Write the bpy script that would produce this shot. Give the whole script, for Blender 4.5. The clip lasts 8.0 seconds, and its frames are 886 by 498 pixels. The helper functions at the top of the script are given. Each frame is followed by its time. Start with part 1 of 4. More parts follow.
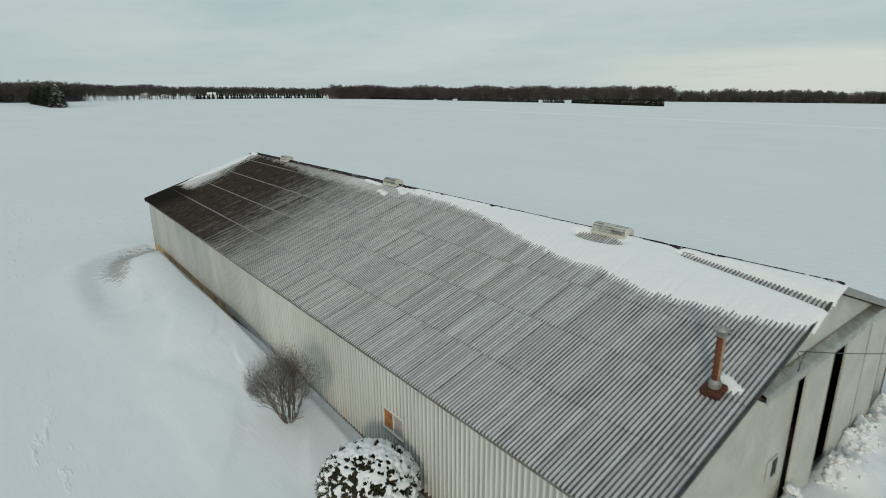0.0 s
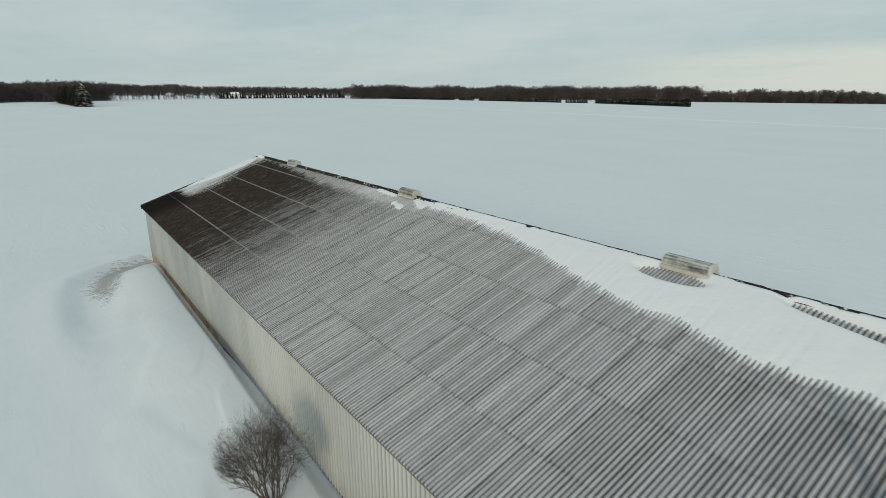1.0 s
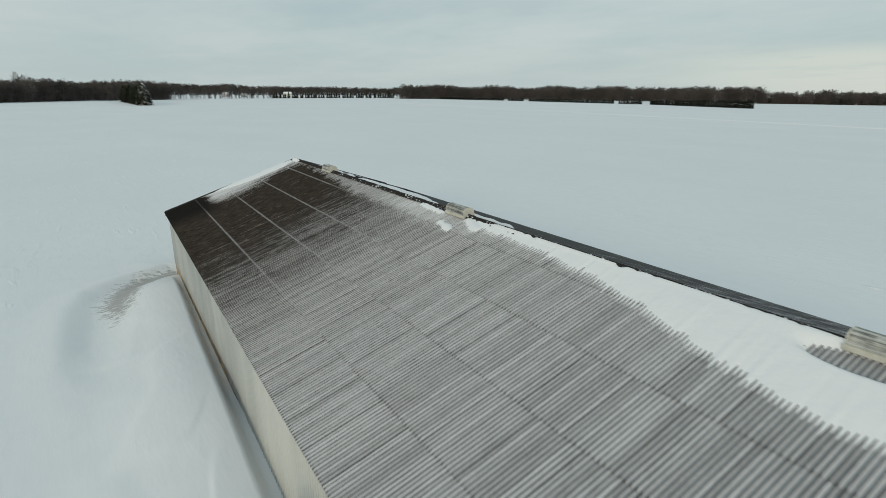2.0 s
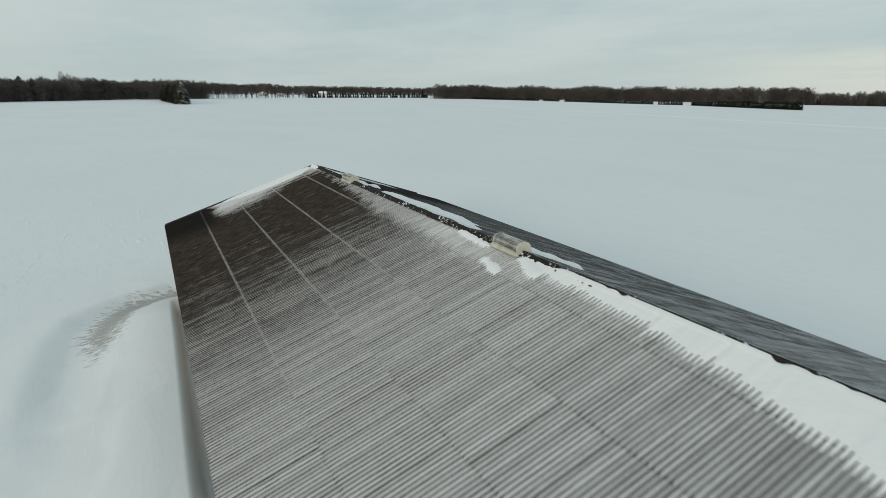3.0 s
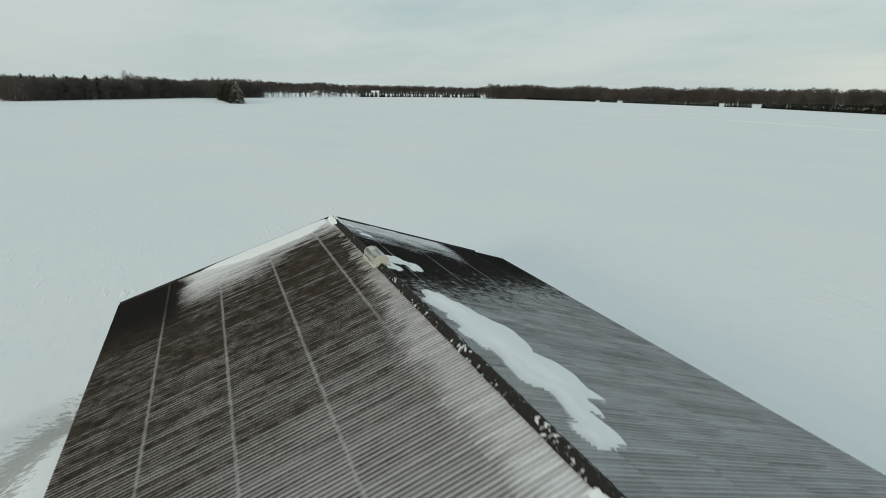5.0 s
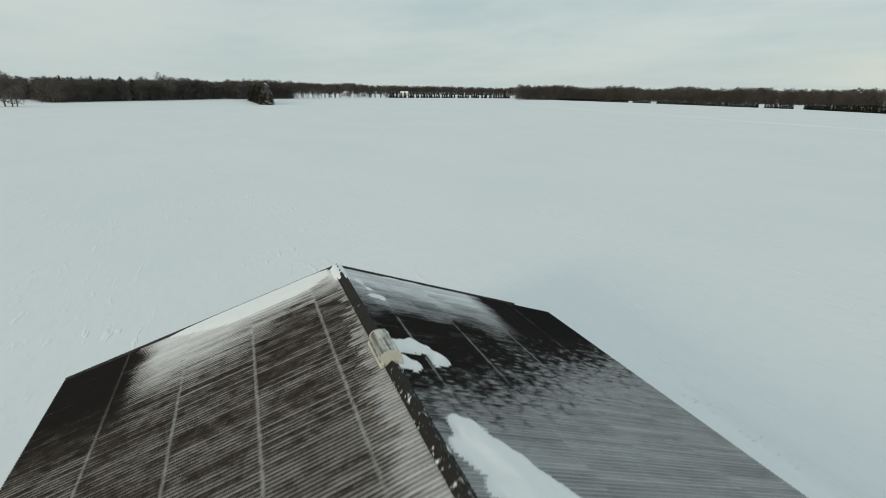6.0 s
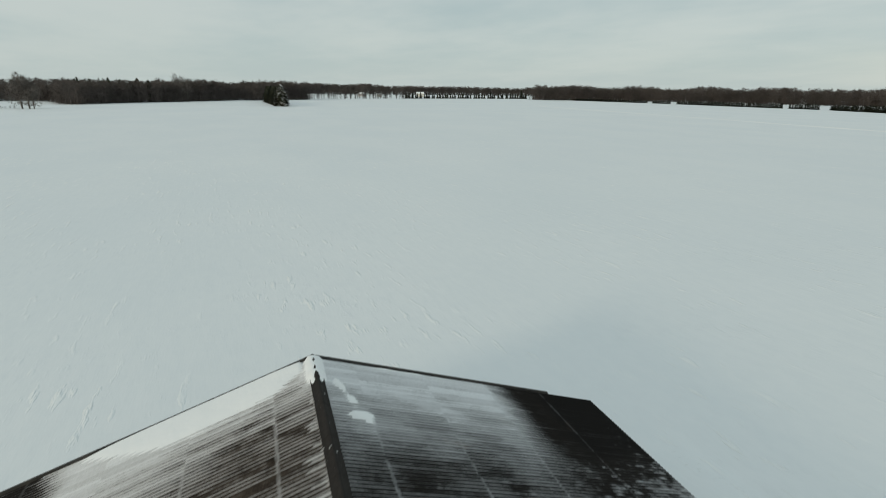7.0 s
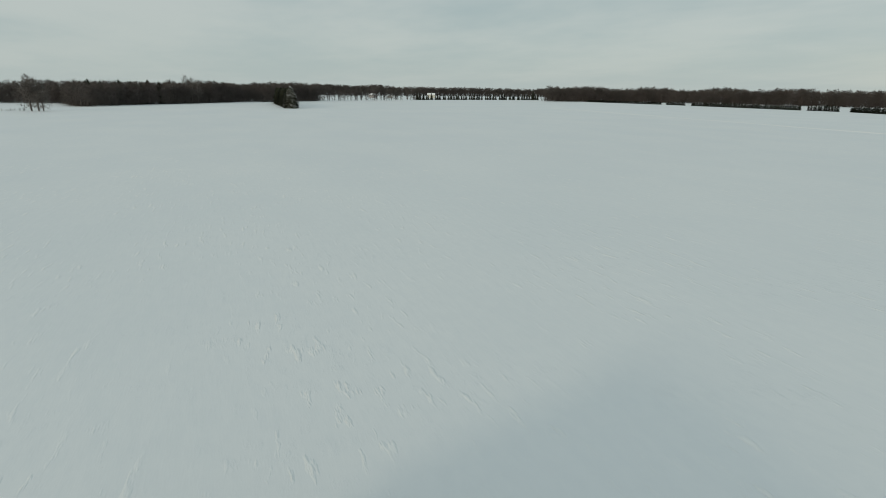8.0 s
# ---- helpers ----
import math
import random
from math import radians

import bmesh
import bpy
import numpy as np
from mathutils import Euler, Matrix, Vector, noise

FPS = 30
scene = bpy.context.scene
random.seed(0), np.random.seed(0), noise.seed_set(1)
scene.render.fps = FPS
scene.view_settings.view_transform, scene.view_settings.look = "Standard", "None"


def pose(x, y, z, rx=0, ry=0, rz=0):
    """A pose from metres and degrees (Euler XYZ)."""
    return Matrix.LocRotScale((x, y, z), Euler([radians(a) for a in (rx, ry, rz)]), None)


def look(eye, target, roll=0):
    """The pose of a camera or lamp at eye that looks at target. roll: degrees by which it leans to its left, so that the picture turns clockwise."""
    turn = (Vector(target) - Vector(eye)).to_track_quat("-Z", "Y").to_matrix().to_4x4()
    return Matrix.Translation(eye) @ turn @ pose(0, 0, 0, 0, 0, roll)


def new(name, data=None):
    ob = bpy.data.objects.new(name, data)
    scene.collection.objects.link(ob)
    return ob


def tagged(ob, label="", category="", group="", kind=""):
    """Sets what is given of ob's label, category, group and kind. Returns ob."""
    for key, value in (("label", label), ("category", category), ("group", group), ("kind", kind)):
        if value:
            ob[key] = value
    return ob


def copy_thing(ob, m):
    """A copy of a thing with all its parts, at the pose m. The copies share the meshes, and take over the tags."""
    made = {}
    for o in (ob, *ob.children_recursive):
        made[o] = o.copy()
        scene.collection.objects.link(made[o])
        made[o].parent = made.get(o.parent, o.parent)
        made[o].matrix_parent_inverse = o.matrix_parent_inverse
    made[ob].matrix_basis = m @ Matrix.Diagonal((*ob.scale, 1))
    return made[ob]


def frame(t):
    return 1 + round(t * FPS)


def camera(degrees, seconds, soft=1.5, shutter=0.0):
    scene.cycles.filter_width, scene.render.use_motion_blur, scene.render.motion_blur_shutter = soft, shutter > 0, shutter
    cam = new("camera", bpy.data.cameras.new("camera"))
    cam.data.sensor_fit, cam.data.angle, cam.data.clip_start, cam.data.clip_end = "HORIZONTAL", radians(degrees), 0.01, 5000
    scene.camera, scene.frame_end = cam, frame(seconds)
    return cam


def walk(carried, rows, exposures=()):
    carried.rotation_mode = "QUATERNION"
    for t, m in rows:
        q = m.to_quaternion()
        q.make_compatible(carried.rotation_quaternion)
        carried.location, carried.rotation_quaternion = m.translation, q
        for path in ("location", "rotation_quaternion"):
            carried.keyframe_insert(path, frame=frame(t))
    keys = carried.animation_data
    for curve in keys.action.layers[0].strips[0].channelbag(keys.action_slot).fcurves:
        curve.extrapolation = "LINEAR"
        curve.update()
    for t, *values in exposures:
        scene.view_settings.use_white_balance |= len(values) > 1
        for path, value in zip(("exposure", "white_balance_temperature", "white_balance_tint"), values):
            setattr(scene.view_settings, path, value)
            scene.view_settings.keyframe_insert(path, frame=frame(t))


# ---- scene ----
import functools

# The camera and its way: seconds, place, yaw, pitch, roll
PATH = [
    (0, -13.363, -38.070, 9.341, -38.078, -15.912, -0.296),
    (0.5, -12.374, -36.674, 9.319, -37.460, -15.920, -0.245),
    (1, -11.318, -35.194, 9.225, -35.971, -15.903, -0.234),
    (1.5, -10.325, -33.624, 9.163, -33.599, -15.865, -0.137),
    (2, -9.261, -31.733, 9.048, -31.164, -15.849, -0.064),
    (3.3, -6.752, -26.594, 8.925, -27.101, -15.863, 0.152),
    (3.5, -6.389, -25.741, 8.966, -26.630, -15.885, 0.195),
    (4.2, -5.106, -22.798, 9.338, -24.882, -15.934, 0.336),
    (5.3, -3.388, -18.306, 9.901, -21.808, -15.949, 0.373),
    (5.5, -3.079, -17.472, 9.986, -21.160, -15.941, 0.332),
    (6, -2.251, -15.234, 10.218, -19.822, -15.950, 0.349),
    (6.5, -1.466, -13.175, 10.541, -18.842, -15.961, 0.317),
    (7, -0.712, -11.088, 10.868, -18.199, -15.960, 0.260),
    (7.5, 0.044, -9.021, 11.230, -17.579, -15.955, 0.284),
    (8, 0.752, -6.971, 11.541, -17.081, -15.906, 0.251),
]
cam = camera(77.37, 8.0, soft=0.85, shutter=0.38)
walk(cam, [(t, pose(x, y, z, 90 + p, 0, w) @ pose(0, 0, 0, 0, 0, r)) for t, x, y, z, w, p, r in PATH],
     exposures=[(0.0, 0.25, 6620, 8), (2.0, 0.26, 6660, 8), (4.0, 0.30, 6740, 8), (6.0, 0.36, 6820, 8),
                (7.0, 0.26, 6840, 8), (8.0, 0.11, 6860, 8)])

# ---- measures of the barn, in metres ----
HALF, EAVE, RIDGE, LENGTH = 7.0, 3.01, 5.35, 34.65
COS, SIN = HALF / math.hypot(HALF, RIDGE - EAVE), (RIDGE - EAVE) / math.hypot(HALF, RIDGE - EAVE)
WAVE, SHEET, RIB = 1.03 / 11, 1.03, 0.15
WALL_X, GABLE_FAR, GABLE_NEAR = 6.83, -0.3, -34.4
SUN = Vector((-16.6, -12.6, 5.35)).normalized()


def roof_z(x):
    return RIDGE - (RIDGE - EAVE) * abs(x) / HALF


def step(a, b, v):
    v = min(max((v - a) / (b - a), 0.0), 1.0)
    return v * v * (3 - 2 * v)


# ---- world, sun ----
world = bpy.data.worlds.new("winter_sky")
scene.world = world
world.use_nodes = True
wt = world.node_tree
wt.nodes.clear()


def node(tree, kind, links=None):
    """A node; links: input name or number to a value or a socket."""
    n = tree.nodes.new(kind)
    for key, value in (links or {}).items():
        if isinstance(value, bpy.types.NodeSocket):
            tree.links.new(value, n.inputs[key])
        else:
            n.inputs[key].default_value = value
    return n


def calc(tree, op, a, b=0.0, c=0.0, clamp=False):
    n = node(tree, "ShaderNodeMath", {0: a, 1: b, 2: c})
    n.operation, n.use_clamp = op, clamp
    return n.outputs[0]


def span(tree, v, a, b, c=0.0, d=1.0, smooth=True):
    n = node(tree, "ShaderNodeMapRange", {"Value": v, "From Min": a, "From Max": b, "To Min": c, "To Max": d})
    n.interpolation_type = "SMOOTHSTEP" if smooth else "LINEAR"
    return n.outputs[0]


def blend(tree, f, a, b):
    n = node(tree, "ShaderNodeMix")
    n.data_type = "RGBA"
    for key, value in ((0, f), (6, a), (7, b)):
        if isinstance(value, bpy.types.NodeSocket):
            tree.links.new(value, n.inputs[key])
        elif key:
            n.inputs[key].default_value = (*value, 1)
        else:
            n.inputs[key].default_value = value
    return n.outputs[2]


def cloud(tree, vec, scale, detail=4.0, rough=0.55):
    return node(tree, "ShaderNodeTexNoise", {"Vector": vec, "Scale": scale, "Detail": detail, "Roughness": rough}).outputs["Fac"]


def stretched(tree, vec, x, y, z, turn=0.0):
    return node(tree, "ShaderNodeMapping", {"Vector": vec, "Rotation": (0, 0, turn), "Scale": (x, y, z)}).outputs[0]


def turned(tree, vec, x, y, z, turn):
    """Like stretched, but along an axis turned from x by an angle."""
    n = node(tree, "ShaderNodeMapping", {"Vector": vec, "Rotation": (0, 0, turn), "Scale": (1 / x, 1 / y, 1 / z)})
    n.vector_type = "TEXTURE"
    return n.outputs[0]


way = node(wt, "ShaderNodeTexCoord").outputs["Generated"]
part_xyz = node(wt, "ShaderNodeSeparateXYZ", {0: way})
up = calc(wt, "MAXIMUM", part_xyz.outputs[2], 0.0)
high = calc(wt, "ADD", up, 0.10)
flat = node(wt, "ShaderNodeCombineXYZ", {0: calc(wt, "DIVIDE", part_xyz.outputs[0], high), 1: calc(wt, "DIVIDE", part_xyz.outputs[1], high)}).outputs[0]
sheet_cloud = cloud(wt, stretched(wt, flat, 0.30, 0.24, 1.0, 0.7), 1.0, 5.0, 0.55)
fine_cloud = cloud(wt, stretched(wt, flat, 1.1, 0.7, 1.0, 0.7), 1.0, 4.0, 0.6)
veil = calc(wt, "ADD", calc(wt, "MULTIPLY", sheet_cloud, 0.75), calc(wt, "MULTIPLY", fine_cloud, 0.25))
overcast = blend(wt, span(wt, veil, 0.36, 0.62), (0.385, 0.485, 0.522), (0.51, 0.58, 0.597))
glow_low = span(wt, up, 0.0, 0.13, 1.0, 0.0)
overcast = blend(wt, calc(wt, "MULTIPLY", glow_low, 0.55), overcast, (0.475, 0.555, 0.575))
east = calc(wt, "MULTIPLY", span(wt, part_xyz.outputs[0], 0.72, 0.97), calc(wt, "MULTIPLY", span(wt, up, 0.045, 0.075, 1.0, 0.0), span(wt, fine_cloud, 0.25, 0.5, 0.5, 1.0)))
overcast = blend(wt, calc(wt, "MULTIPLY", east, 0.7), overcast, (0.66, 0.685, 0.63))
clear_sky = node(wt, "ShaderNodeTexSky")
clear_sky.sky_type, clear_sky.sun_disc = "NISHITA", False
clear_sky.sun_elevation, clear_sky.sun_rotation = radians(14.4), radians(232.8)
bg_cloud = node(wt, "ShaderNodeBackground", {"Color": overcast, "Strength": 0.93})
bg_clear = node(wt, "ShaderNodeBackground", {"Color": clear_sky.outputs[0], "Strength": 0.05})
both = node(wt, "ShaderNodeMixShader", {0: 0.12, 1: bg_cloud.outputs[0], 2: bg_clear.outputs[0]})
node(wt, "ShaderNodeOutputWorld", {0: both.outputs[0]})

sun = new("sun", bpy.data.lights.new("sun", "SUN"))
sun.data.energy, sun.data.angle, sun.data.color = 0.74, radians(7.0), (1.0, 0.85, 0.65)
sun.matrix_world = look(SUN * 60, (0, 0, 0))


# ---- materials ----
def material(name):
    m = bpy.data.materials.new(name)
    m.use_nodes = True
    t = m.node_tree
    t.nodes.clear()
    return m, t


def finish(t, color, rough=0.8, height=None, depth=0.01, metal=0.0, strength=1.0, sheen=0.5):
    links = {"Base Color": color if isinstance(color, bpy.types.NodeSocket) else (*color, 1), "Roughness": rough, "Metallic": metal,
             "Specular IOR Level": sheen}
    if height is not None:
        links["Normal"] = node(t, "ShaderNodeBump", {"Height": height, "Distance": depth, "Strength": strength}).outputs[0]
    s = node(t, "ShaderNodeBsdfPrincipled", links)
    node(t, "ShaderNodeOutputMaterial", {0: s.outputs[0]})


def place(t):
    return node(t, "ShaderNodeNewGeometry").outputs["Position"]


def local(t):
    return node(t, "ShaderNodeTexCoord").outputs["Object"]


def chance(t):
    return node(t, "ShaderNodeObjectInfo").outputs["Random"]


def plain(name, a, b, rough=0.7, scale=6.0, bump=0.004, metal=0.0, spread=0.0, world_space=False, sheen=0.5):
    """Two tones mixed by a coarse and a fine noise, with a fine relief."""
    m, t = material(name)
    v = place(t) if world_space else local(t)
    coarse, fine = cloud(t, v, scale), cloud(t, v, scale * 9, 3.0)
    f = calc(t, "ADD", calc(t, "MULTIPLY", coarse, 0.7), calc(t, "MULTIPLY", fine, 0.3))
    if spread:
        f = calc(t, "ADD", f, calc(t, "MULTIPLY", calc(t, "SUBTRACT", chance(t), 0.5), spread))
    finish(t, blend(t, span(t, f, 0.3, 0.7), a, b), rough, calc(t, "ADD", coarse, calc(t, "MULTIPLY", fine, 0.4)), bump, metal, sheen=sheen)
    return m


SNOW = (0.885, 0.89, 0.895)
WIND = radians(-86)


def snow_field():
    """Wind-packed snow with drift ripples; bare ground where the wind has swept it."""
    m, t = material("wind_packed_snow")
    v = place(t)
    swell = cloud(t, turned(t, v, 0.03, 0.05, 0.03, WIND), 1.0, 5.0, 0.6)
    ripple = cloud(t, turned(t, v, 0.22, 1.0, 0.5, WIND), 1.0, 4.0, 0.6)
    crust = cloud(t, turned(t, v, 0.5, 1.9, 1.0, WIND), 1.0, 3.0, 0.55)
    where = cloud(t, turned(t, v, 0.06, 0.12, 0.1, WIND), 1.0, 4.0, 0.6)
    ridge = calc(t, "MULTIPLY", span(t, crust, 0.58, 0.72), span(t, where, 0.42, 0.60))
    lumps = cloud(t, turned(t, v, 0.9, 1.7, 1.0, WIND), 1.0, 5.0, 0.62)
    pock = calc(t, "MULTIPLY", span(t, lumps, 0.50, 0.74), span(t, cloud(t, stretched(t, v, 0.06, 0.09, 0.1), 1.0, 4.0, 0.65), 0.44, 0.66))
    xyz = node(t, "ShaderNodeSeparateXYZ", {0: v})
    drifted = calc(t, "MULTIPLY", calc(t, "MULTIPLY", span(t, xyz.outputs[0], -14.0, -11.0), span(t, xyz.outputs[0], 7.0, 10.0, 1.0, 0.0)), span(t, xyz.outputs[1], 1.0, 4.0, 1.0, 0.0))
    open_field = calc(t, "SUBTRACT", 1.0, calc(t, "MULTIPLY", drifted, 0.9))
    ridge, pock = calc(t, "MULTIPLY", ridge, open_field), calc(t, "MULTIPLY", pock, open_field)
    tone = blend(t, span(t, swell, 0.3, 0.7), (0.82, 0.85, 0.875), (0.86, 0.88, 0.895))
    tone = blend(t, calc(t, "MULTIPLY", span(t, lumps, 0.35, 0.65), 0.16), tone, (0.74, 0.78, 0.82))
    tone = blend(t, calc(t, "MULTIPLY", ridge, 0.9), tone, (0.91, 0.92, 0.92))
    swept = node(t, "ShaderNodeAttribute")
    swept.attribute_name = "bare"
    bare = swept.outputs["Fac"]
    grit = cloud(t, stretched(t, v, 1.0, 3.4, 2.0, -0.75), 2.6, 7.0, 0.72)
    mask = span(t, calc(t, "ADD", bare, calc(t, "MULTIPLY", calc(t, "SUBTRACT", grit, 0.5), 2.4)), 0.42, 0.72)
    earth = blend(t, cloud(t, v, 9.0, 5.0), (0.10, 0.085, 0.065), (0.30, 0.27, 0.22))
    tone = blend(t, calc(t, "MULTIPLY", mask, 0.62), tone, earth)
    relief = calc(t, "ADD", calc(t, "MULTIPLY", swell, 0.9), calc(t, "ADD", calc(t, "MULTIPLY", ripple, 0.14),
                  calc(t, "ADD", calc(t, "MULTIPLY", calc(t, "ADD", ridge, calc(t, "MULTIPLY", pock, 0.55)), 0.22), calc(t, "MULTIPLY", calc(t, "MULTIPLY", grit, bare), 0.12))))
    finish(t, tone, 0.75, relief, 0.35, strength=0.6, sheen=0.25)
    return m


def snow_soft():
    m, t = material("fresh_snow")
    v = place(t)
    a, b = cloud(t, v, 1.4, 4.0), cloud(t, v, 14.0, 4.0)
    finish(t, blend(t, a, (0.85, 0.865, 0.88), SNOW), 0.75, calc(t, "ADD", a, calc(t, "MULTIPLY", b, 0.12)), 0.05, sheen=0.25)
    return m


def roof_sheeting():
    """Old fibre-cement sheeting, wet and dark at the far end, with blown snow in its valleys and along its laps."""
    m, t = material("snow_dusted_fibre_cement")
    v = place(t)
    xyz = node(t, "ShaderNodeSeparateXYZ", {0: v})
    x, y = xyz.outputs[0], xyz.outputs[1]

    def add(*values):
        return functools.reduce(lambda p, q: calc(t, "ADD", p, q), values)

    def mul(*values):
        return functools.reduce(lambda p, q: calc(t, "MULTIPLY", p, q), values)

    def less(p, q):
        return calc(t, "SUBTRACT", p, q)

    def swing(p, size):
        return mul(less(p, 0.5), size)

    def hashed(*values):
        return node(t, "ShaderNodeTexWhiteNoise", {"Vector": node(t, "ShaderNodeCombineXYZ", dict(enumerate(values))).outputs[0]}).outputs["Value"]

    ax = calc(t, "ABSOLUTE", x)
    left = calc(t, "LESS_THAN", x, 0.0)
    right = less(1.0, left)
    flank = add(y, LENGTH, mul(left, -0.004), -0.008)
    crest = add(mul(calc(t, "COSINE", mul(flank, 2 * math.pi / WAVE)), 0.5), 0.5)
    trough = calc(t, "FLOOR", mul(flank, 1 / WAVE))
    course = calc(t, "FLOOR", mul(add(ax, -0.85), 1 / 1.55))
    odd = calc(t, "MODULO", calc(t, "ABSOLUTE", course), 2.0)
    laid = add(y, LENGTH + 20 * SHEET - 6 * WAVE, mul(odd, 6 * WAVE))
    lot = hashed(trough, add(course, mul(left, 20.0)))
    pick = hashed(calc(t, "FLOOR", mul(laid, 1 / SHEET)), course, left)
    run = cloud(t, node(t, "ShaderNodeCombineXYZ", {0: mul(x, 1.6), 1: mul(trough, 3.7)}).outputs[0], 1.0, 5.0, 0.65)
    broad = cloud(t, stretched(t, v, 0.30, 0.55, 0.3), 1.0, 4.0, 0.6)
    patch = cloud(t, stretched(t, v, 0.9, 1.6, 0.9), 1.0, 4.0, 0.65)
    cells = node(t, "ShaderNodeTexVoronoi", {"Vector": stretched(t, v, 4.2, 6.0, 4.2), "Scale": 1.0, "Randomness": 1.0}).outputs["Distance"]
    blotch = cloud(t, stretched(t, v, 3.0, 4.4, 3.0, 0.5), 1.0, 4.0, 0.62)
    grain = cloud(t, v, 30.0, 4.0, 0.6)
    # how much snow lies: from little at the far end to filled valleys
    yn = add(y, swing(broad, 4.0), swing(patch, 2.5), swing(blotch, 1.6))
    lie_left = calc(t, "POWER", span(t, add(yn, mul(ax, 0.30)), -20.8, -6.8, 1.0, 0.0), 1.0)
    lie_right = span(t, add(y, swing(broad, 2.4), swing(patch, 1.6), mul(ax, -0.62), swing(cells, 2.6), swing(blotch, 3.4)), -9.3, -6.5, 1.0, 0.0)
    lie = add(mul(lie_left, left), mul(lie_right, right))
    # blown in from the far edge: solid at the edge, then valleys only
    reach = add(mul(span(t, ax, 1.2, 4.1), span(t, ax, 5.0, 5.5, 1.0, 0.0), left, 0.85), mul(right, 1.05), 1.0)
    verge = calc(t, "DIVIDE", add(y, 0.1, swing(patch, 1.2), swing(lot, add(0.15, mul(left, 0.35))), swing(run, add(0.25, mul(left, 0.45)))), reach)
    verge = mul(span(t, verge, -2.3, -0.1), span(t, add(ax, swing(patch, 1.2)), add(mul(left, 0.7), 3.9), add(mul(left, 0.6), 4.8), 1.0, 0.0))
    # swept up against the ridge on the windward side, fraying down the ribs
    width = span(t, y, -11.0, -2.0, 0.95, 0.14, smooth=False)
    fringe = add(ax, swing(lot, 0.34), swing(run, 0.6), swing(patch, 0.9))
    ridgeside = mul(left, span(t, calc(t, "DIVIDE", fringe, width), 0.55, 1.10, 1.0, 0.0), span(t, y, -22.0, -14.0))
    soaked = mul(span(t, add(y, mul(broad, 2.0)), -4.2, -1.0), span(t, ax, 4.4, 5.5))
    trace = mul(left, add(0.070, swing(patch, 0.24), swing(blotch, 0.16)), less(1.0, soaked))
    trace = add(trace, mul(right, span(t, patch, 0.40, 0.62, 0.0, 0.12), less(1.0, soaked)))
    lap = calc(t, "ABSOLUTE", less(calc(t, "MODULO", add(less(ax, 0.85), 1.55 * 2.5), 1.55), 0.775))
    lapline = mul(span(t, add(lap, swing(run, 0.06), swing(blotch, 0.03)), 0.010, 0.048, 1.0, 0.0), span(t, y, -25.0, -17.0, 0.12, 1.0), span(t, ax, 5.6, 5.9, 1.0, 0.0),
                  less(1.0, mul(soaked, 0.8)), calc(t, "MAXIMUM", span(t, y, -11.0, -7.0, 0.25, 1.0), span(t, ax, 1.2, 1.6)), add(left, mul(right, span(t, patch, 0.36, 0.50), span(t, y, -9.0, -6.5, 0.15, 1.0))))
    depth = add(mul(lie, add(0.36, mul(right, 0.10))), trace, swing(run, add(0.08, mul(left, 0.03), mul(lie, left, 0.09))), swing(lot, add(0.05, mul(lie, 0.08), mul(lie, less(1.0, lie), 0.26))))
    depth = add(depth, swing(patch, 0.14), swing(blotch, mul(left, 0.12)), mul(left, span(t, y, -26.0, -20.0), span(t, y, -16.0, -10.0, 1.0, 0.0), 0.07), mul(verge, add(0.72, mul(left, 0.23))), mul(ridgeside, 0.46))
    # joints between sheets: light where the roof is bare, dark where it is covered
    joint = calc(t, "ABSOLUTE", less(calc(t, "MODULO", add(laid, SHEET / 2), SHEET), SHEET / 2))
    line = mul(span(t, joint, 0.015, 0.055, 1.0, 0.0), add(0.25, pick))
    seam = calc(t, "MAXIMUM", line, mul(span(t, lap, 0.005, 0.05, 0.9, 0.0), span(t, y, -16.0, -11.5, 1.0, 0.0)))
    depth = less(depth, mul(seam, add(0.08, mul(left, 0.09)), less(mul(lie, 1.5), 0.5)))
    thin = mul(left, less(1.0, span(t, lie, 0.15, 0.75)), less(1.0, soaked))
    depth = add(depth, mul(thin, add(0.012, swing(run, 0.05), swing(blotch, 0.08), swing(lot, 0.09))))
    # finer dust over the ribs as well where the wind eases
    dust = mul(left, span(t, add(y, swing(broad, 3.0)), -26.0, -17.0, 0.85, 0.0), span(t, add(y, swing(broad, 2.0)), -32.0, -28.0, 0.25, 1.0))
    valley = span(t, less(depth, mul(crest, add(0.76, mul(left, 0.19)))), -0.05, 0.11)
    cover = mul(valley, add(0.36, mul(left, 0.05), mul(lie, left, 0.28), mul(lie, right, 0.20), mul(verge, add(0.40, mul(right, 0.12))), mul(ridgeside, 0.16)), add(less(0.62, mul(dust, 0.16)), mul(grain, 0.50), mul(hashed(trough, course, 7.0), add(0.25, mul(dust, 0.14))), swing(run, mul(dust, 0.5))))
    cover = calc(t, "MAXIMUM", cover, add(mul(lie, right, 0.05), mul(lie, left, mul(patch, 0.14))))
    cover = calc(t, "MAXIMUM", cover, mul(dust, less(1.0, mul(seam, 0.5)), add(0.13, mul(patch, 0.12), mul(hashed(trough, course, 3.0), 0.07), swing(run, 0.16), mul(grain, 0.08))))
    cover = calc(t, "MAXIMUM", cover, mul(lapline, add(0.05, mul(lot, 0.16), mul(patch, 0.24))))
    stone = blend(t, add(mul(grain, 0.5), mul(pick, 0.5)), (0.030, 0.029, 0.028), (0.068, 0.065, 0.062))
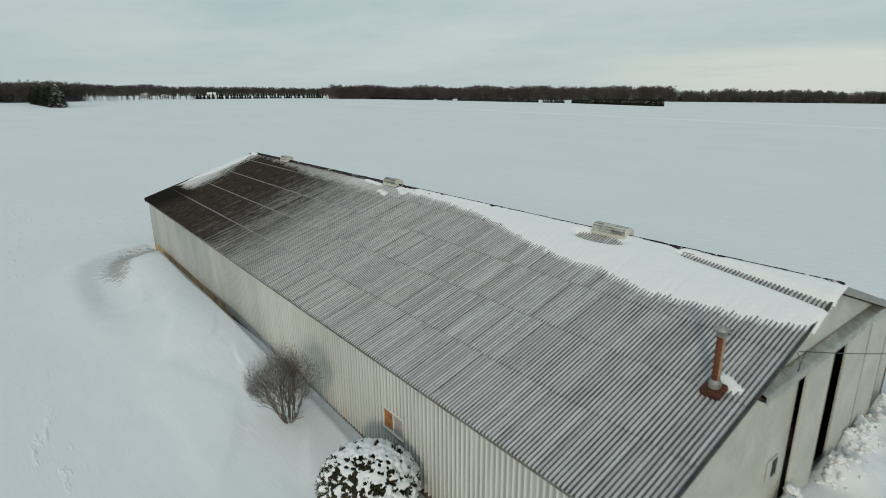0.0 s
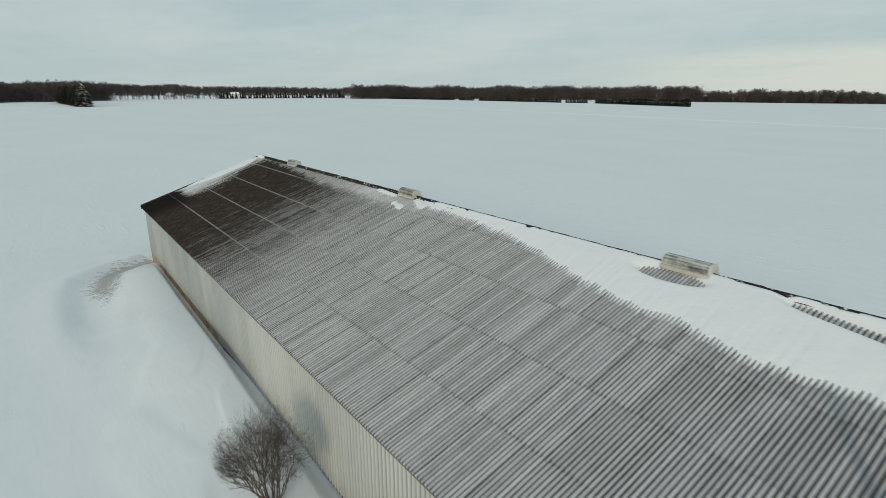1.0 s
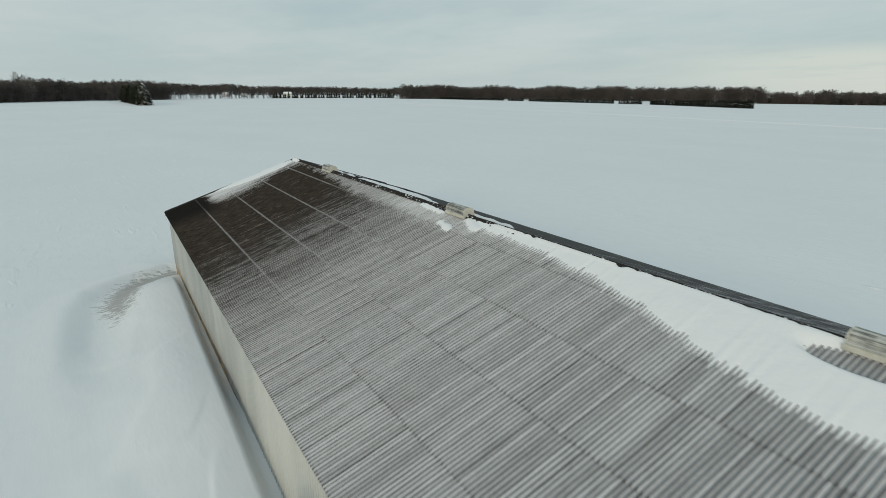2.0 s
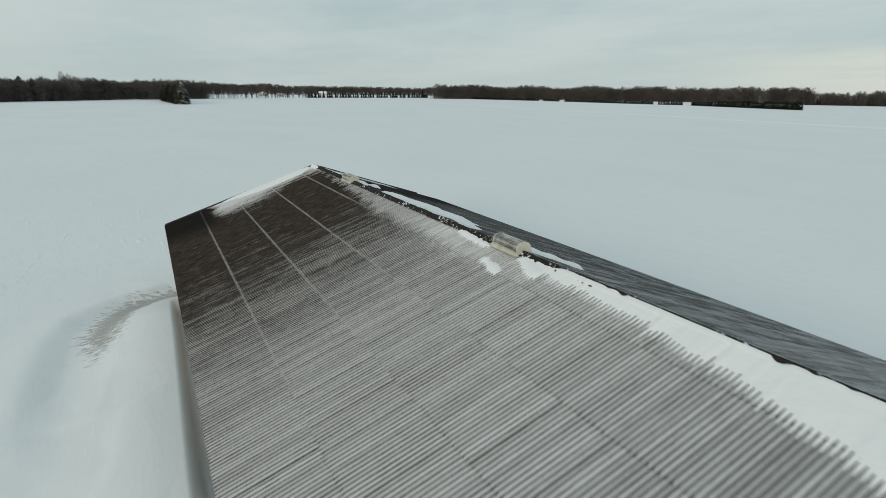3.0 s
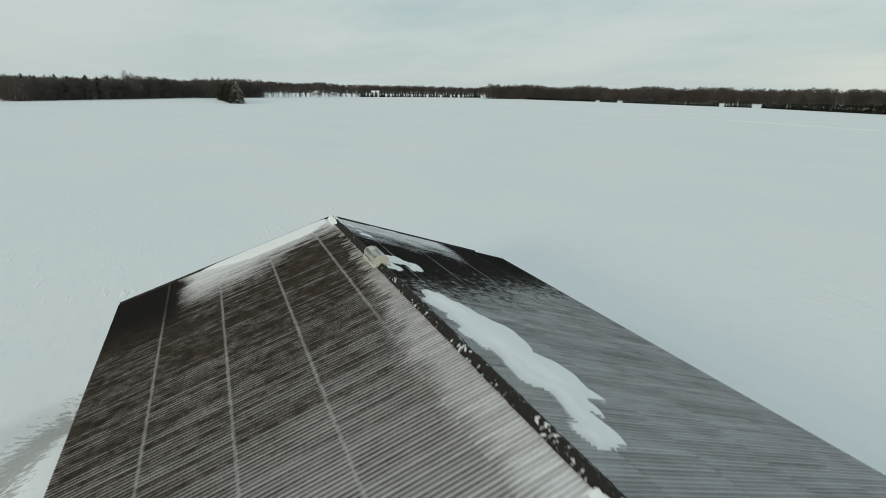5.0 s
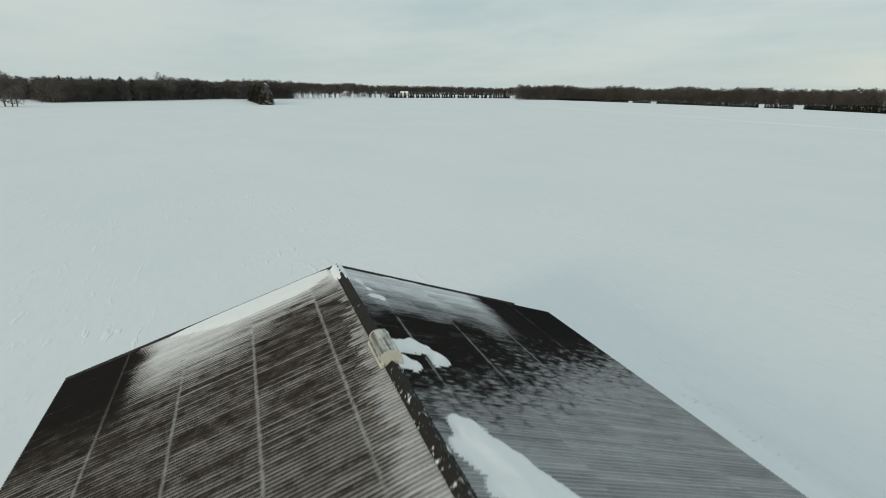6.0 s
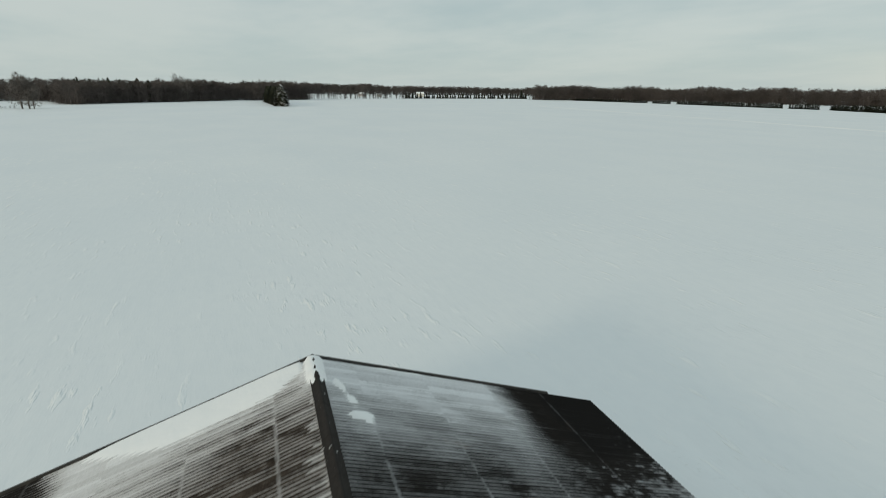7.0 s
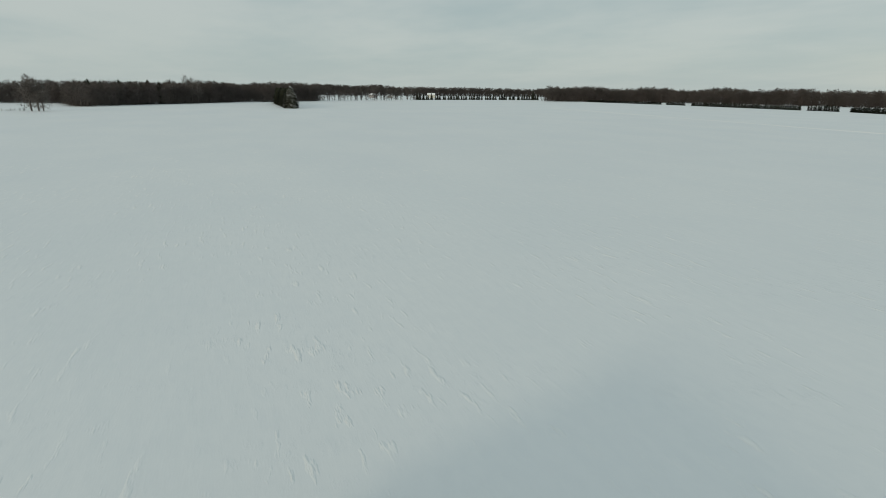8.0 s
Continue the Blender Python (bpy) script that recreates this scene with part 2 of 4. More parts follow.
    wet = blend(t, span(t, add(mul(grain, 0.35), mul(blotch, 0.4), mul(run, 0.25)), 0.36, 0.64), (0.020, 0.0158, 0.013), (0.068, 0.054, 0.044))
    # darker still in the soaked corner, and on all bare sheeting of the right slope
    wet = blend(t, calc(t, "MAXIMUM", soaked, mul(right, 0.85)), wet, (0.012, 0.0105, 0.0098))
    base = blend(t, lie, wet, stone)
    rust = mul(span(t, cloud(t, v, 0.9, 3.0), 0.66, 0.74), 0.25)
    base = blend(t, rust, base, (0.16, 0.10, 0.06))
    tone = blend(t, cover, base, (0.79, 0.805, 0.83))
    finish(t, tone, 0.85, sheen=0.15)
    return m


def wall_sheeting():
    m, t = material("weathered_cream_cladding")
    v = place(t)
    run = cloud(t, stretched(t, v, 2.0, 2.0, 0.25), 1.2, 5.0, 0.65)
    fine = cloud(t, v, 22.0, 3.0)
    f = calc(t, "ADD", calc(t, "MULTIPLY", run, 0.55), calc(t, "MULTIPLY", chance(t), 0.30))
    tone = blend(t, span(t, f, 0.25, 0.75), (0.62, 0.635, 0.61), (0.74, 0.75, 0.71))
    xyz = node(t, "ShaderNodeSeparateXYZ", {0: v})
    y, z = xyz.outputs[1], xyz.outputs[2]
    # greyer towards the far end, in uneven patches
    far_grey = span(t, cloud(t, stretched(t, v, 0.5, 0.5, 0.3), 1.0, 4.0, 0.6), 0.35, 0.65, 0.6, 1.0)
    tone = blend(t, calc(t, "MULTIPLY", far_grey, span(t, y, -26.0, -10.0, 0.12, 0.85)), tone, (0.31, 0.345, 0.35))
    # shade between the ribs, painted in as darker grey streaks on the flats
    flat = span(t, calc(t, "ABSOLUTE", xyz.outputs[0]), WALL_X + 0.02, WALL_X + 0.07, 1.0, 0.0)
    rib_shade = calc(t, "MULTIPLY", flat, span(t, cloud(t, stretched(t, v, 1.0, 7.0, 0.35), 1.0, 4.0, 0.6), 0.30, 0.60, 0.25, 0.72))
    tone = blend(t, rib_shade, tone, (0.27, 0.285, 0.28))
    # browner in uneven streaks towards the foot
    foot_tone = calc(t, "MULTIPLY", span(t, calc(t, "ADD", z, run), 0.5, 1.5, 1.0, 0.0), 0.3)
    tone = blend(t, foot_tone, tone, (0.30, 0.28, 0.24))
    finish(t, tone, 0.36, fine, 0.002, sheen=0.5)
    return m


M_FIELD, M_SNOW, M_ROOF, M_WALL = snow_field(), snow_soft(), roof_sheeting(), wall_sheeting()


def ridge_capping():
    m, t = material("snow_flecked_ridge_tile")
    v = place(t)
    fleck = span(t, calc(t, "ADD", calc(t, "MULTIPLY", cloud(t, v, 11.0, 3.0), 0.7), calc(t, "SUBTRACT", calc(t, "MULTIPLY", cloud(t, v, 1.1, 2.0), 0.35), span(t, node(t, "ShaderNodeSeparateXYZ", {0: v}).outputs[1], -9.0, -4.0, 0.0, 0.08))), 0.58, 0.64)
    tone = blend(t, cloud(t, v, 12.0), (0.012, 0.010, 0.009), (0.036, 0.031, 0.028))
    finish(t, blend(t, calc(t, "MULTIPLY", fleck, 0.85), tone, SNOW), 0.85, fleck, 0.02, sheen=0.2)
    return m


M_CAP = ridge_capping()
M_TRIM = plain("dark_verge_board", (0.02, 0.02, 0.02), (0.06, 0.055, 0.05), 0.7, 3.0, world_space=True)
M_FASCIA = plain("grey_painted_board", (0.10, 0.095, 0.085), (0.20, 0.19, 0.165), 0.6, 3.0, world_space=True)
M_SILL = plain("ochre_stained_plinth", (0.26, 0.17, 0.09), (0.52, 0.38, 0.22), 0.8, 2.0, world_space=True)
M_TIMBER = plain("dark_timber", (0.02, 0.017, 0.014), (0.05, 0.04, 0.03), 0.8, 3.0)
M_GALV = plain("dull_galvanised_steel", (0.30, 0.30, 0.28), (0.50, 0.49, 0.46), 0.42, 3.0, metal=0.5)


def vent_metal():
    """Dull sheet metal streaked along its length, dark reflection bands painted in with the streaks."""
    m, t = material("streaked_vent_metal")
    v = place(t)
    streak, dirt = cloud(t, stretched(t, v, 16.0, 0.7, 16.0), 1.0, 4.0, 0.6), cloud(t, v, 5.0, 4.0, 0.6)
    f = calc(t, "ADD", calc(t, "MULTIPLY", streak, 0.7), calc(t, "MULTIPLY", dirt, 0.3))
    finish(t, blend(t, span(t, f, 0.38, 0.60), (0.13, 0.125, 0.11), (0.66, 0.64, 0.57)), 0.40, streak, 0.004, metal=0.45)
    return m


M_HOOD = vent_metal()
M_CREAM = plain("chalky_cream_metal", (0.52, 0.50, 0.42), (0.72, 0.70, 0.62), 0.6, 3.0)


def rusty_pipe():
    """Rust down one side of the pipe, paler streaks down the other."""
    m, t = material("streaked_rusty_pipe")
    v = local(t)
    xyz = node(t, "ShaderNodeSeparateXYZ", {0: v})
    across = calc(t, "ADD", calc(t, "MULTIPLY", xyz.outputs[0], 0.79), calc(t, "MULTIPLY", xyz.outputs[1], -0.62))
    streak = cloud(t, stretched(t, v, 30.0, 30.0, 3.0), 1.0, 4.0, 0.6)
    side = span(t, calc(t, "ADD", across, calc(t, "MULTIPLY", calc(t, "SUBTRACT", streak, 0.5), 0.10)), -0.012, 0.020)
    rust = blend(t, streak, (0.07, 0.020, 0.010), (0.20, 0.065, 0.03))
    finish(t, blend(t, side, rust, blend(t, streak, (0.26, 0.15, 0.08), (0.50, 0.38, 0.25))), 0.75, streak, 0.004, metal=0.1)
    return m


M_PIPE = rusty_pipe()
M_RUST = plain("rusted_steel", (0.045, 0.014, 0.008), (0.13, 0.042, 0.022), 0.8, 7.0, metal=0.2)
M_LEAD = plain("grey_sheet_metal", (0.22, 0.22, 0.21), (0.40, 0.39, 0.36), 0.5, 6.0, metal=0.5)
M_DOOR = plain("cream_door_panel", (0.43, 0.43, 0.385), (0.54, 0.54, 0.485), 0.55, 1.2, world_space=True)
M_WHITE = plain("white_window_paint", (0.66, 0.66, 0.63), (0.78, 0.78, 0.75), 0.5, 5.0)
M_OSB = plain("orange_strand_board", (0.22, 0.07, 0.02), (0.45, 0.20, 0.06), 0.7, 8.0)
M_MAUVE = plain("grey_faded_board", (0.34, 0.30, 0.30), (0.42, 0.38, 0.37), 0.7, 2.0)
M_BARK = plain("winter_bark", (0.076, 0.067, 0.062), (0.140, 0.120, 0.110), 0.9, 0.06, bump=0.0, world_space=True, sheen=0.1)
M_PALE = plain("pale_grey_bark", (0.10, 0.088, 0.080), (0.19, 0.168, 0.152), 0.9, 0.3, bump=0.0, world_space=True, sheen=0.1)
M_TWIG = plain("bush_bark", (0.09, 0.075, 0.066), (0.21, 0.175, 0.15), 0.85, 3.0, sheen=0.2)
M_NEEDLE = plain("dark_conifer_needles", (0.016, 0.020, 0.013), (0.055, 0.057, 0.036), 0.85, 0.8, bump=0.0, spread=0.3, sheen=0.1)
M_CEDAR = plain("dull_cedar_foliage", (0.03, 0.032, 0.012), (0.11, 0.095, 0.035), 0.8, 5.0, sheen=0.2)
M_WIRE = plain("black_cable", (0.015, 0.015, 0.015), (0.03, 0.03, 0.03), 0.5, 5.0)
M_PLINTH = plain("dark_brown_plinth", (0.05, 0.04, 0.03), (0.14, 0.11, 0.08), 0.85, 2.0, world_space=True)
M_DARK = plain("dusty_interior_floor", (0.03, 0.028, 0.025), (0.07, 0.06, 0.05), 0.9, 1.0)
M_PANE = plain("dark_window_glass", (0.02, 0.025, 0.03), (0.05, 0.055, 0.06), 0.12, 1.0, bump=0.0)


# ---- helpers for meshes ----
WHERE = {}


def settle(ob, parent=None, m=None):
    """Parents ob and places it at m in the world."""
    m = m or Matrix()
    if parent is not None:
        ob.parent = parent
        ob.matrix_parent_inverse = WHERE[parent.name].inverted()
    ob.matrix_basis = m
    WHERE[ob.name] = m
    return ob


def thing(name, label, category, m=None, group="", kind=""):
    return tagged(settle(new(name), None, m), label, category, group, kind)


def part(name, shape, mat, parent=None, label="", m=None, smooth=False):
    """Links a bmesh or a mesh as one object under a thing or a part."""
    if isinstance(shape, bmesh.types.BMesh):
        me = bpy.data.meshes.new(name)
        shape.to_mesh(me)
        shape.free()
    else:
        me = shape
    if mat and not me.materials:
        me.materials.append(mat)
    if smooth:
        me.polygons.foreach_set("use_smooth", [True] * len(me.polygons))
    return tagged(settle(new(name, me), parent, m), label)


def box(bm, x0, x1, y0, y1, z0, z1, bevel=0.0):
    vs = [bm.verts.new((x, y, z)) for x in (x0, x1) for y in (y0, y1) for z in (z0, z1)]
    fs = [bm.faces.new([vs[i] for i in q]) for q in ((0, 1, 3, 2), (4, 6, 7, 5), (0, 4, 5, 1), (2, 3, 7, 6), (0, 2, 6, 4), (1, 5, 7, 3))]
    if bevel:
        es = list({e for f in fs for e in f.edges})
        bmesh.ops.bevel(bm, geom=es, offset=bevel, segments=1, affect="EDGES", profile=0.5)
    return bm


def boxes(*rows, bevel=0.0):
    bm = bmesh.new()
    for r in rows:
        box(bm, *r, bevel=bevel)
    return bm


def prism(bm, outline, y0, y1):
    """A flat outline in x and z, drawn out along y."""
    a, b = [bm.verts.new((x, y0, z)) for x, z in outline], [bm.verts.new((x, y1, z)) for x, z in outline]
    bm.faces.new(a)
    bm.faces.new(b[::-1])
    for i in range(len(a)):
        j = (i + 1) % len(a)
        bm.faces.new((a[j], a[i], b[i], b[j]))
    return bm


def lathe(rows, sides=14):
    """A turned shape from rows of radius and height."""
    bm = bmesh.new()
    rings = [[bm.verts.new((r * math.cos(2 * math.pi * k / sides), r * math.sin(2 * math.pi * k / sides), z)) for k in range(sides)] for r, z in rows]
    for a, b in zip(rings, rings[1:]):
        for k in range(sides):
            bm.faces.new((a[k], a[(k + 1) % sides], b[(k + 1) % sides], b[k]))
    bm.faces.new(rings[0][::-1])
    bm.faces.new(rings[-1])
    return bm


def tri_mesh(name, verts, tris, mat, smooth=False):
    me = bpy.data.meshes.new(name)
    verts, tris = np.asarray(verts, np.float32), np.asarray(tris, np.int32)
    me.vertices.add(len(verts))
    me.vertices.foreach_set("co", verts.ravel())
    me.loops.add(tris.size)
    me.loops.foreach_set("vertex_index", tris.ravel())
    me.polygons.add(len(tris))
    me.polygons.foreach_set("loop_start", np.arange(0, tris.size, 3, dtype=np.int32))
    me.polygons.foreach_set("loop_total", np.full(len(tris), 3, np.int32))
    me.update(calc_edges=True)
    me.validate()
    me.materials.append(mat)
    if smooth:
        me.polygons.foreach_set("use_smooth", [True] * len(me.polygons))
    return me


def grid_mesh(name, xs, ys, height, mat, keep=None):
    """A height field over the lines xs and ys; keep: which faces stay, from the mean of their corners' values."""
    zs = np.array([[height(x, y) for y in ys] for x in xs])
    gx, gy = np.meshgrid(xs, ys, indexing="ij")
    verts = np.stack([gx, gy, zs], -1).reshape(-1, 3)
    n, k = len(xs), len(ys)
    i = (np.arange(n - 1)[:, None] * k + np.arange(k - 1)[None, :]).ravel()
    quads = np.stack([i, i + k, i + k + 1, i + 1], 1)
    if keep is not None:
        quads = quads[keep(verts[quads].mean(1))]
        used = np.unique(quads)
        back = np.zeros(len(verts), int)
        back[used] = np.arange(len(used))
        verts, quads = verts[used], back[quads]
    tris = np.concatenate([quads[:, [0, 1, 2]], quads[:, [0, 2, 3]]])
    return tri_mesh(name, verts, tris, mat, True)


# ---- ground: one snow sheet to the horizon ----
def far_tilt(x, y):
    d = math.hypot(max(abs(x) - 12, 0), max(abs(y + 17) - 22, 0))
    return (-0.0095 * x + 0.0075 * y) * step(10, 130, d)


def crest_x(y):
    return -7.32 - 0.14 * step(-3, -20, y) + 0.06 * step(-22, -27, y)


SWEPT = ((-6.9, -0.3), (-8.2, -0.9), (-9.2, -2.2), (-9.7, -4.2), (-9.8, -6.2), (-10.0, -8.2))


RING_Y = (-15.0, -11.3, -7.5, -4.5, -2.2, -0.6, 0.5)
RING_X = (-10.5, -11.2, -11.4, -11.3, -10.8, -9.3, -7.2)


def ring_z(x, y):
    """The wide hollow that the wind scours round the far corner, with a lip outside."""
    s = min(x - np.interp(y, RING_Y, RING_X), (0.6 - y) * 1.4)
    deep = 0.25 * step(-15.0, -8.5, y)
    return deep * (0.35 * math.exp(-((s + 0.5) / 0.9) ** 2) - step(-0.5, 0.8, s) * math.exp(-(max(s - 0.8, 0) / 1.6) ** 2))


def swept(x, y):
    """How far a place lies from the line that the wind keeps bare."""
    return min(capsule(x, y, *a, *b) for a, b in zip(SWEPT, SWEPT[1:]))


def capsule(x, y, ax, ay, bx, by):
    dx, dy = bx - ax, by - ay
    k = min(max(((x - ax) * dx + (y - ay) * dy) / (dx * dx + dy * dy + 1e-9), 0), 1)
    return math.hypot(x - ax - k * dx, y - ay - k * dy)


def bank_z(x, y):
    """Snow heaped against the doors, and a small pile beside them."""
    heap = 0.62 * math.exp(-(min(y + 34.75, 0) / 0.95) ** 2) * step(0.9, 1.6, x) * step(13, 9, x)
    return max(heap, 0.95 * math.exp(-((x + 1.0) / 0.55) ** 2 - (min(y + 34.75, 0) / 0.7) ** 2))


def ground_z(x, y):
    z = far_tilt(x, y)
    d = math.hypot(max(abs(x) - 7, 0), max(abs(y + 17.3) - 17.3, 0))
    z += 0.16 * (noise.noise((x * 0.045, y * 0.09, 3.0))) * step(2, 40, d) * (1 if d < 500 else 0)
    if -20 < x < -6.5 and -34 < y < 3:
        h = (0.54 + 0.18 * step(-22, -16, y) - 0.22 * step(-16, -9, y)) * step(-1.0, -4.5, y) * step(-29, -22.5, y)
        s = x - crest_x(y)
        low = 0.30 - 0.38 * step(-19, -14, y)
        z += 0.05 * step(0.02, 0.12, noise.noise((x * 0.55, y * 0.22, 21))) * step(-13, -10, x) * step(0.0, -1.2, s) * step(-33, -28, y) * step(-6, -10, y)
        z += h * (math.exp(-(s / 2.7) ** 2) if s < 0 else math.exp(-(s / 0.24) ** 2) * (1 - low) + low)
        # swept hollow round the far corner, with a lip of snow outside it
        if y > -14:
            d = swept(x, y)
            z += ring_z(x, y) - 0.06 * math.exp(-(d / 0.8) ** 2)
    if x > 6.9 and -36 < y < 3 and x < 16:
        # drift along the lee side, dropping into a scoured furrow
        z += 0.26 * (math.exp(-((x - 10.2) / 1.3) ** 2) - 0.8 * math.exp(-((x - 11.9) / 0.55) ** 2)) * step(2.5, -3, y)
        z += 0.10 * noise.noise((x * 0.5, y * 0.25, 1.0)) * step(16, 12, x) * step(3, 0, y)
    if y < -34.4 and -2 < x < 14 and y > -44:
        # ploughed bank of broken snow before the doors
        z += bank_z(x, y) * (0.8 + 0.5 * noise.noise((x * 1.6, y * 1.6, 0)) + 0.35 * noise.noise((x * 4, y * 4, 5)))
    return z


def bare_at(x, y):
    if 9 < x < 14 and -12 < y < 3:
        return 0.32 * max(0.0, 1.0 - min(capsule(x, y, 10.6, 0.4, 12.0, -2.6), capsule(x, y, 12.0, -2.6, 11.9, -9.0)) / 0.55) * step(-11, -4, y)
    if not (-13 < x < -6.9 and -11 < y < 3):
        return 0.0
    return max(0.0, 1.0 - swept(x, y) / (1.15 + 0.35 * step(-7.5, -9.0, x))) * step(-9.6, -3.5, y) * 0.95


def lines(near0, near1, fine, far0, far1):
    v = list(np.arange(near0, near1 + 1e-6, fine))
    s, p = fine, near1
    while p < far1:
        s *= 1.22
        p += s
        v.append(p)
    s, p, w = fine, near0, []
    while p > far0:
        s *= 1.22
        p -= s
        w.append(p)
    return w[::-1] + v


gx, gy = lines(-16, 13, 0.2, -2600, 3200), lines(-44, 10, 0.2, -1500, 3600)
gx = sorted(gx + [x for x in np.arange(-8.35, -6.75, 0.05) if min(abs(x - q) for q in gx) > 0.02])
field = grid_mesh("ground", gx, gy, ground_z, M_FIELD)
shade = field.attributes.new("bare", "FLOAT", "POINT")
shade.data.foreach_set("value", [bare_at(v.co.x, v.co.y) for v in field.vertices])
ground = tagged(settle(new("ground", field)), "flat farm field under wind-packed snow", "snow field", kind="structure")

# low ploughed line of snow across the field
bm = bmesh.new()
rows = []
for k in range(140):
    y = -60 + k * 2.9
    x = 186 + 1.5 * noise.noise((y * 0.03, 0, 0))
    h = 0.22 + 0.16 * noise.noise((y * 0.2, 4, 0))
    rows.append([bm.verts.new((x + dx, y, far_tilt(x, y) + dz)) for dx, dz in ((-1.3, -0.3), (-0.5, h * 0.7), (0.1, h), (0.8, h * 0.5), (1.6, -0.3))])
for a, b in zip(rows, rows[1:]):
    for k in range(4):
        bm.faces.new((a[k], a[k + 1], b[k + 1], b[k]))
berm = part("snow_berm", bm, M_SNOW, None, "low ridge of blown snow across the field", smooth=True)
tagged(berm, category="snow ridge", kind="structure")

# ---- barn ----
barn = thing("barn", "long cream farm shed with a snow-dusted corrugated roof", "barn", pose(0, -LENGTH / 2, 0))

# side walls: a frame behind, cladding in front
WIN_Y0, WIN_Y1, WIN_Z0, WIN_Z1 = -28.18, -27.25, 1.02, 1.62
wx = WALL_X - 0.03
left_wall = part("wall", boxes((-wx, -wx + 0.15, GABLE_NEAR, WIN_Y0, 0, 3.0), (-wx, -wx + 0.15, WIN_Y1, GABLE_FAR, 0, 3.0),
                               (-wx, -wx + 0.15, WIN_Y0, WIN_Y1, 0, WIN_Z0), (-wx, -wx + 0.15, WIN_Y0, WIN_Y1, WIN_Z1, 3.0)), M_TIMBER, barn)
right_wall = part("wall", boxes((wx - 0.15, wx, GABLE_NEAR, GABLE_FAR, 0, 3.0)), M_TIMBER, barn)
part("plinth", boxes((-WALL_X - 0.05, -wx - 0.002, -15.0, GABLE_FAR, -0.3, 0.38), bevel=0.01), M_SILL, barn, "ochre-stained plinth board")
part("plinth", boxes((-WALL_X - 0.05, -wx - 0.002, GABLE_NEAR, -15.01, -0.3, 0.16), bevel=0.01), M_PLINTH, barn, "dark brown plinth board")
part("plinth", boxes((wx + 0.002, WALL_X + 0.05, GABLE_NEAR, GABLE_FAR, -0.3, 0.12), bevel=0.01), M_SILL, barn)
CLAD = {}


def clad(parent, y0, y1, z0, z1, side=-1):
    """One upright corrugated cladding panel on a side wall."""
    width, height = round(y1 - y0, 3), round(z1 - z0, 3)
    shift = round((y0 - GABLE_NEAR) / RIB % 1.0, 2) % 1.0
    key = (width, height, side, shift)
    if key not in CLAD:
        bm = bmesh.new()
        cols = []
        n = max(2, round(width / RIB * 12))
        for k in range(n + 1):
            v = width * k / n
            wave = step(0.27, 0.10, abs((v / RIB + shift) % 1.0 - 0.5))
            cols.append([bm.verts.new((side * 0.085 * wave, v, z)) for z in (0, height)])
        for a, b in zip(cols, cols[1:]):
            bm.faces.new((a[0], a[1], b[1], b[0]) if side > 0 else (a[0], b[0], b[1], a[1]))
        me = bpy.data.meshes.new("panel")
        bm.to_mesh(me)
        bm.free()
        me.polygons.foreach_set("use_smooth", [True] * len(me.polygons))
        CLAD[key] = me
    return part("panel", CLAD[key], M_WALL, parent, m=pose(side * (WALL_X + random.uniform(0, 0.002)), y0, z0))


# window in the side wall
window = part("window", boxes((-WALL_X - 0.045, -wx + 0.02, WIN_Y0 - 0.02, WIN_Y0 + 0.035, WIN_Z0 - 0.02, WIN_Z1 + 0.02),
                              (-WALL_X - 0.045, -wx + 0.02, WIN_Y1 - 0.035, WIN_Y1 + 0.02, WIN_Z0 - 0.02, WIN_Z1 + 0.02),
                              (-WALL_X - 0.043, -wx + 0.02, WIN_Y0 + 0.035, WIN_Y1 - 0.035, WIN_Z1 - 0.035, WIN_Z1 + 0.02),
                              (-WALL_X - 0.043, -wx + 0.02, WIN_Y0 + 0.035, WIN_Y1 - 0.035, WIN_Z0 - 0.02, WIN_Z0 + 0.035),
                              (-WALL_X - 0.041, -wx + 0.02, -27.74, -27.70, WIN_Z0 + 0.035, WIN_Z1 - 0.035)), M_WHITE, barn, "white window frame")
part("pane", boxes((-WALL_X - 0.012, -wx + 0.01, -27.70, WIN_Y1 - 0.035, WIN_Z0 + 0.035, WIN_Z1 - 0.035)), M_OSB, window, "orange strand board filling one light")
part("pane", boxes((-WALL_X - 0.012, -wx + 0.01, WIN_Y0 + 0.035, -27.74, WIN_Z0 + 0.035, WIN_Z1 - 0.035)), M_MAUVE, window, "greyish boarded light")

# dark corner flashings
for side in (-1, 1):
    part("corner_trim", boxes((min(side * 6.81, side * 6.885), max(side * 6.81, side * 6.885), GABLE_FAR - 0.09, GABLE_FAR + 0.02, 0.0, 2.95)), M_LEAD, barn)

# gables
def gable_outline(x0, x1, z0):
    pts = [(x0, z0), (x1, z0), (x1, roof_z(x1) - 0.12)]
    if x0 < 0 < x1:
        pts.append((0, RIDGE - 0.12))
    return pts + [(x0, roof_z(x0) - 0.12)]


part("gable", prism(bmesh.new(), gable_outline(-WALL_X, WALL_X, 0), GABLE_FAR - 0.15, GABLE_FAR), M_DOOR, barn)
DOOR_L, DOOR_R, DOOR_Z = -0.78, 4.6, 3.55
bm = prism(bmesh.new(), gable_outline(-WALL_X, DOOR_L, 0), GABLE_NEAR, GABLE_NEAR + 0.15)
prism(bm, gable_outline(DOOR_R, WALL_X, 0), GABLE_NEAR, GABLE_NEAR + 0.15)
prism(bm, gable_outline(DOOR_L, DOOR_R, DOOR_Z), GABLE_NEAR, GABLE_NEAR + 0.15)
part("gable", bm, M_DOOR, barn)
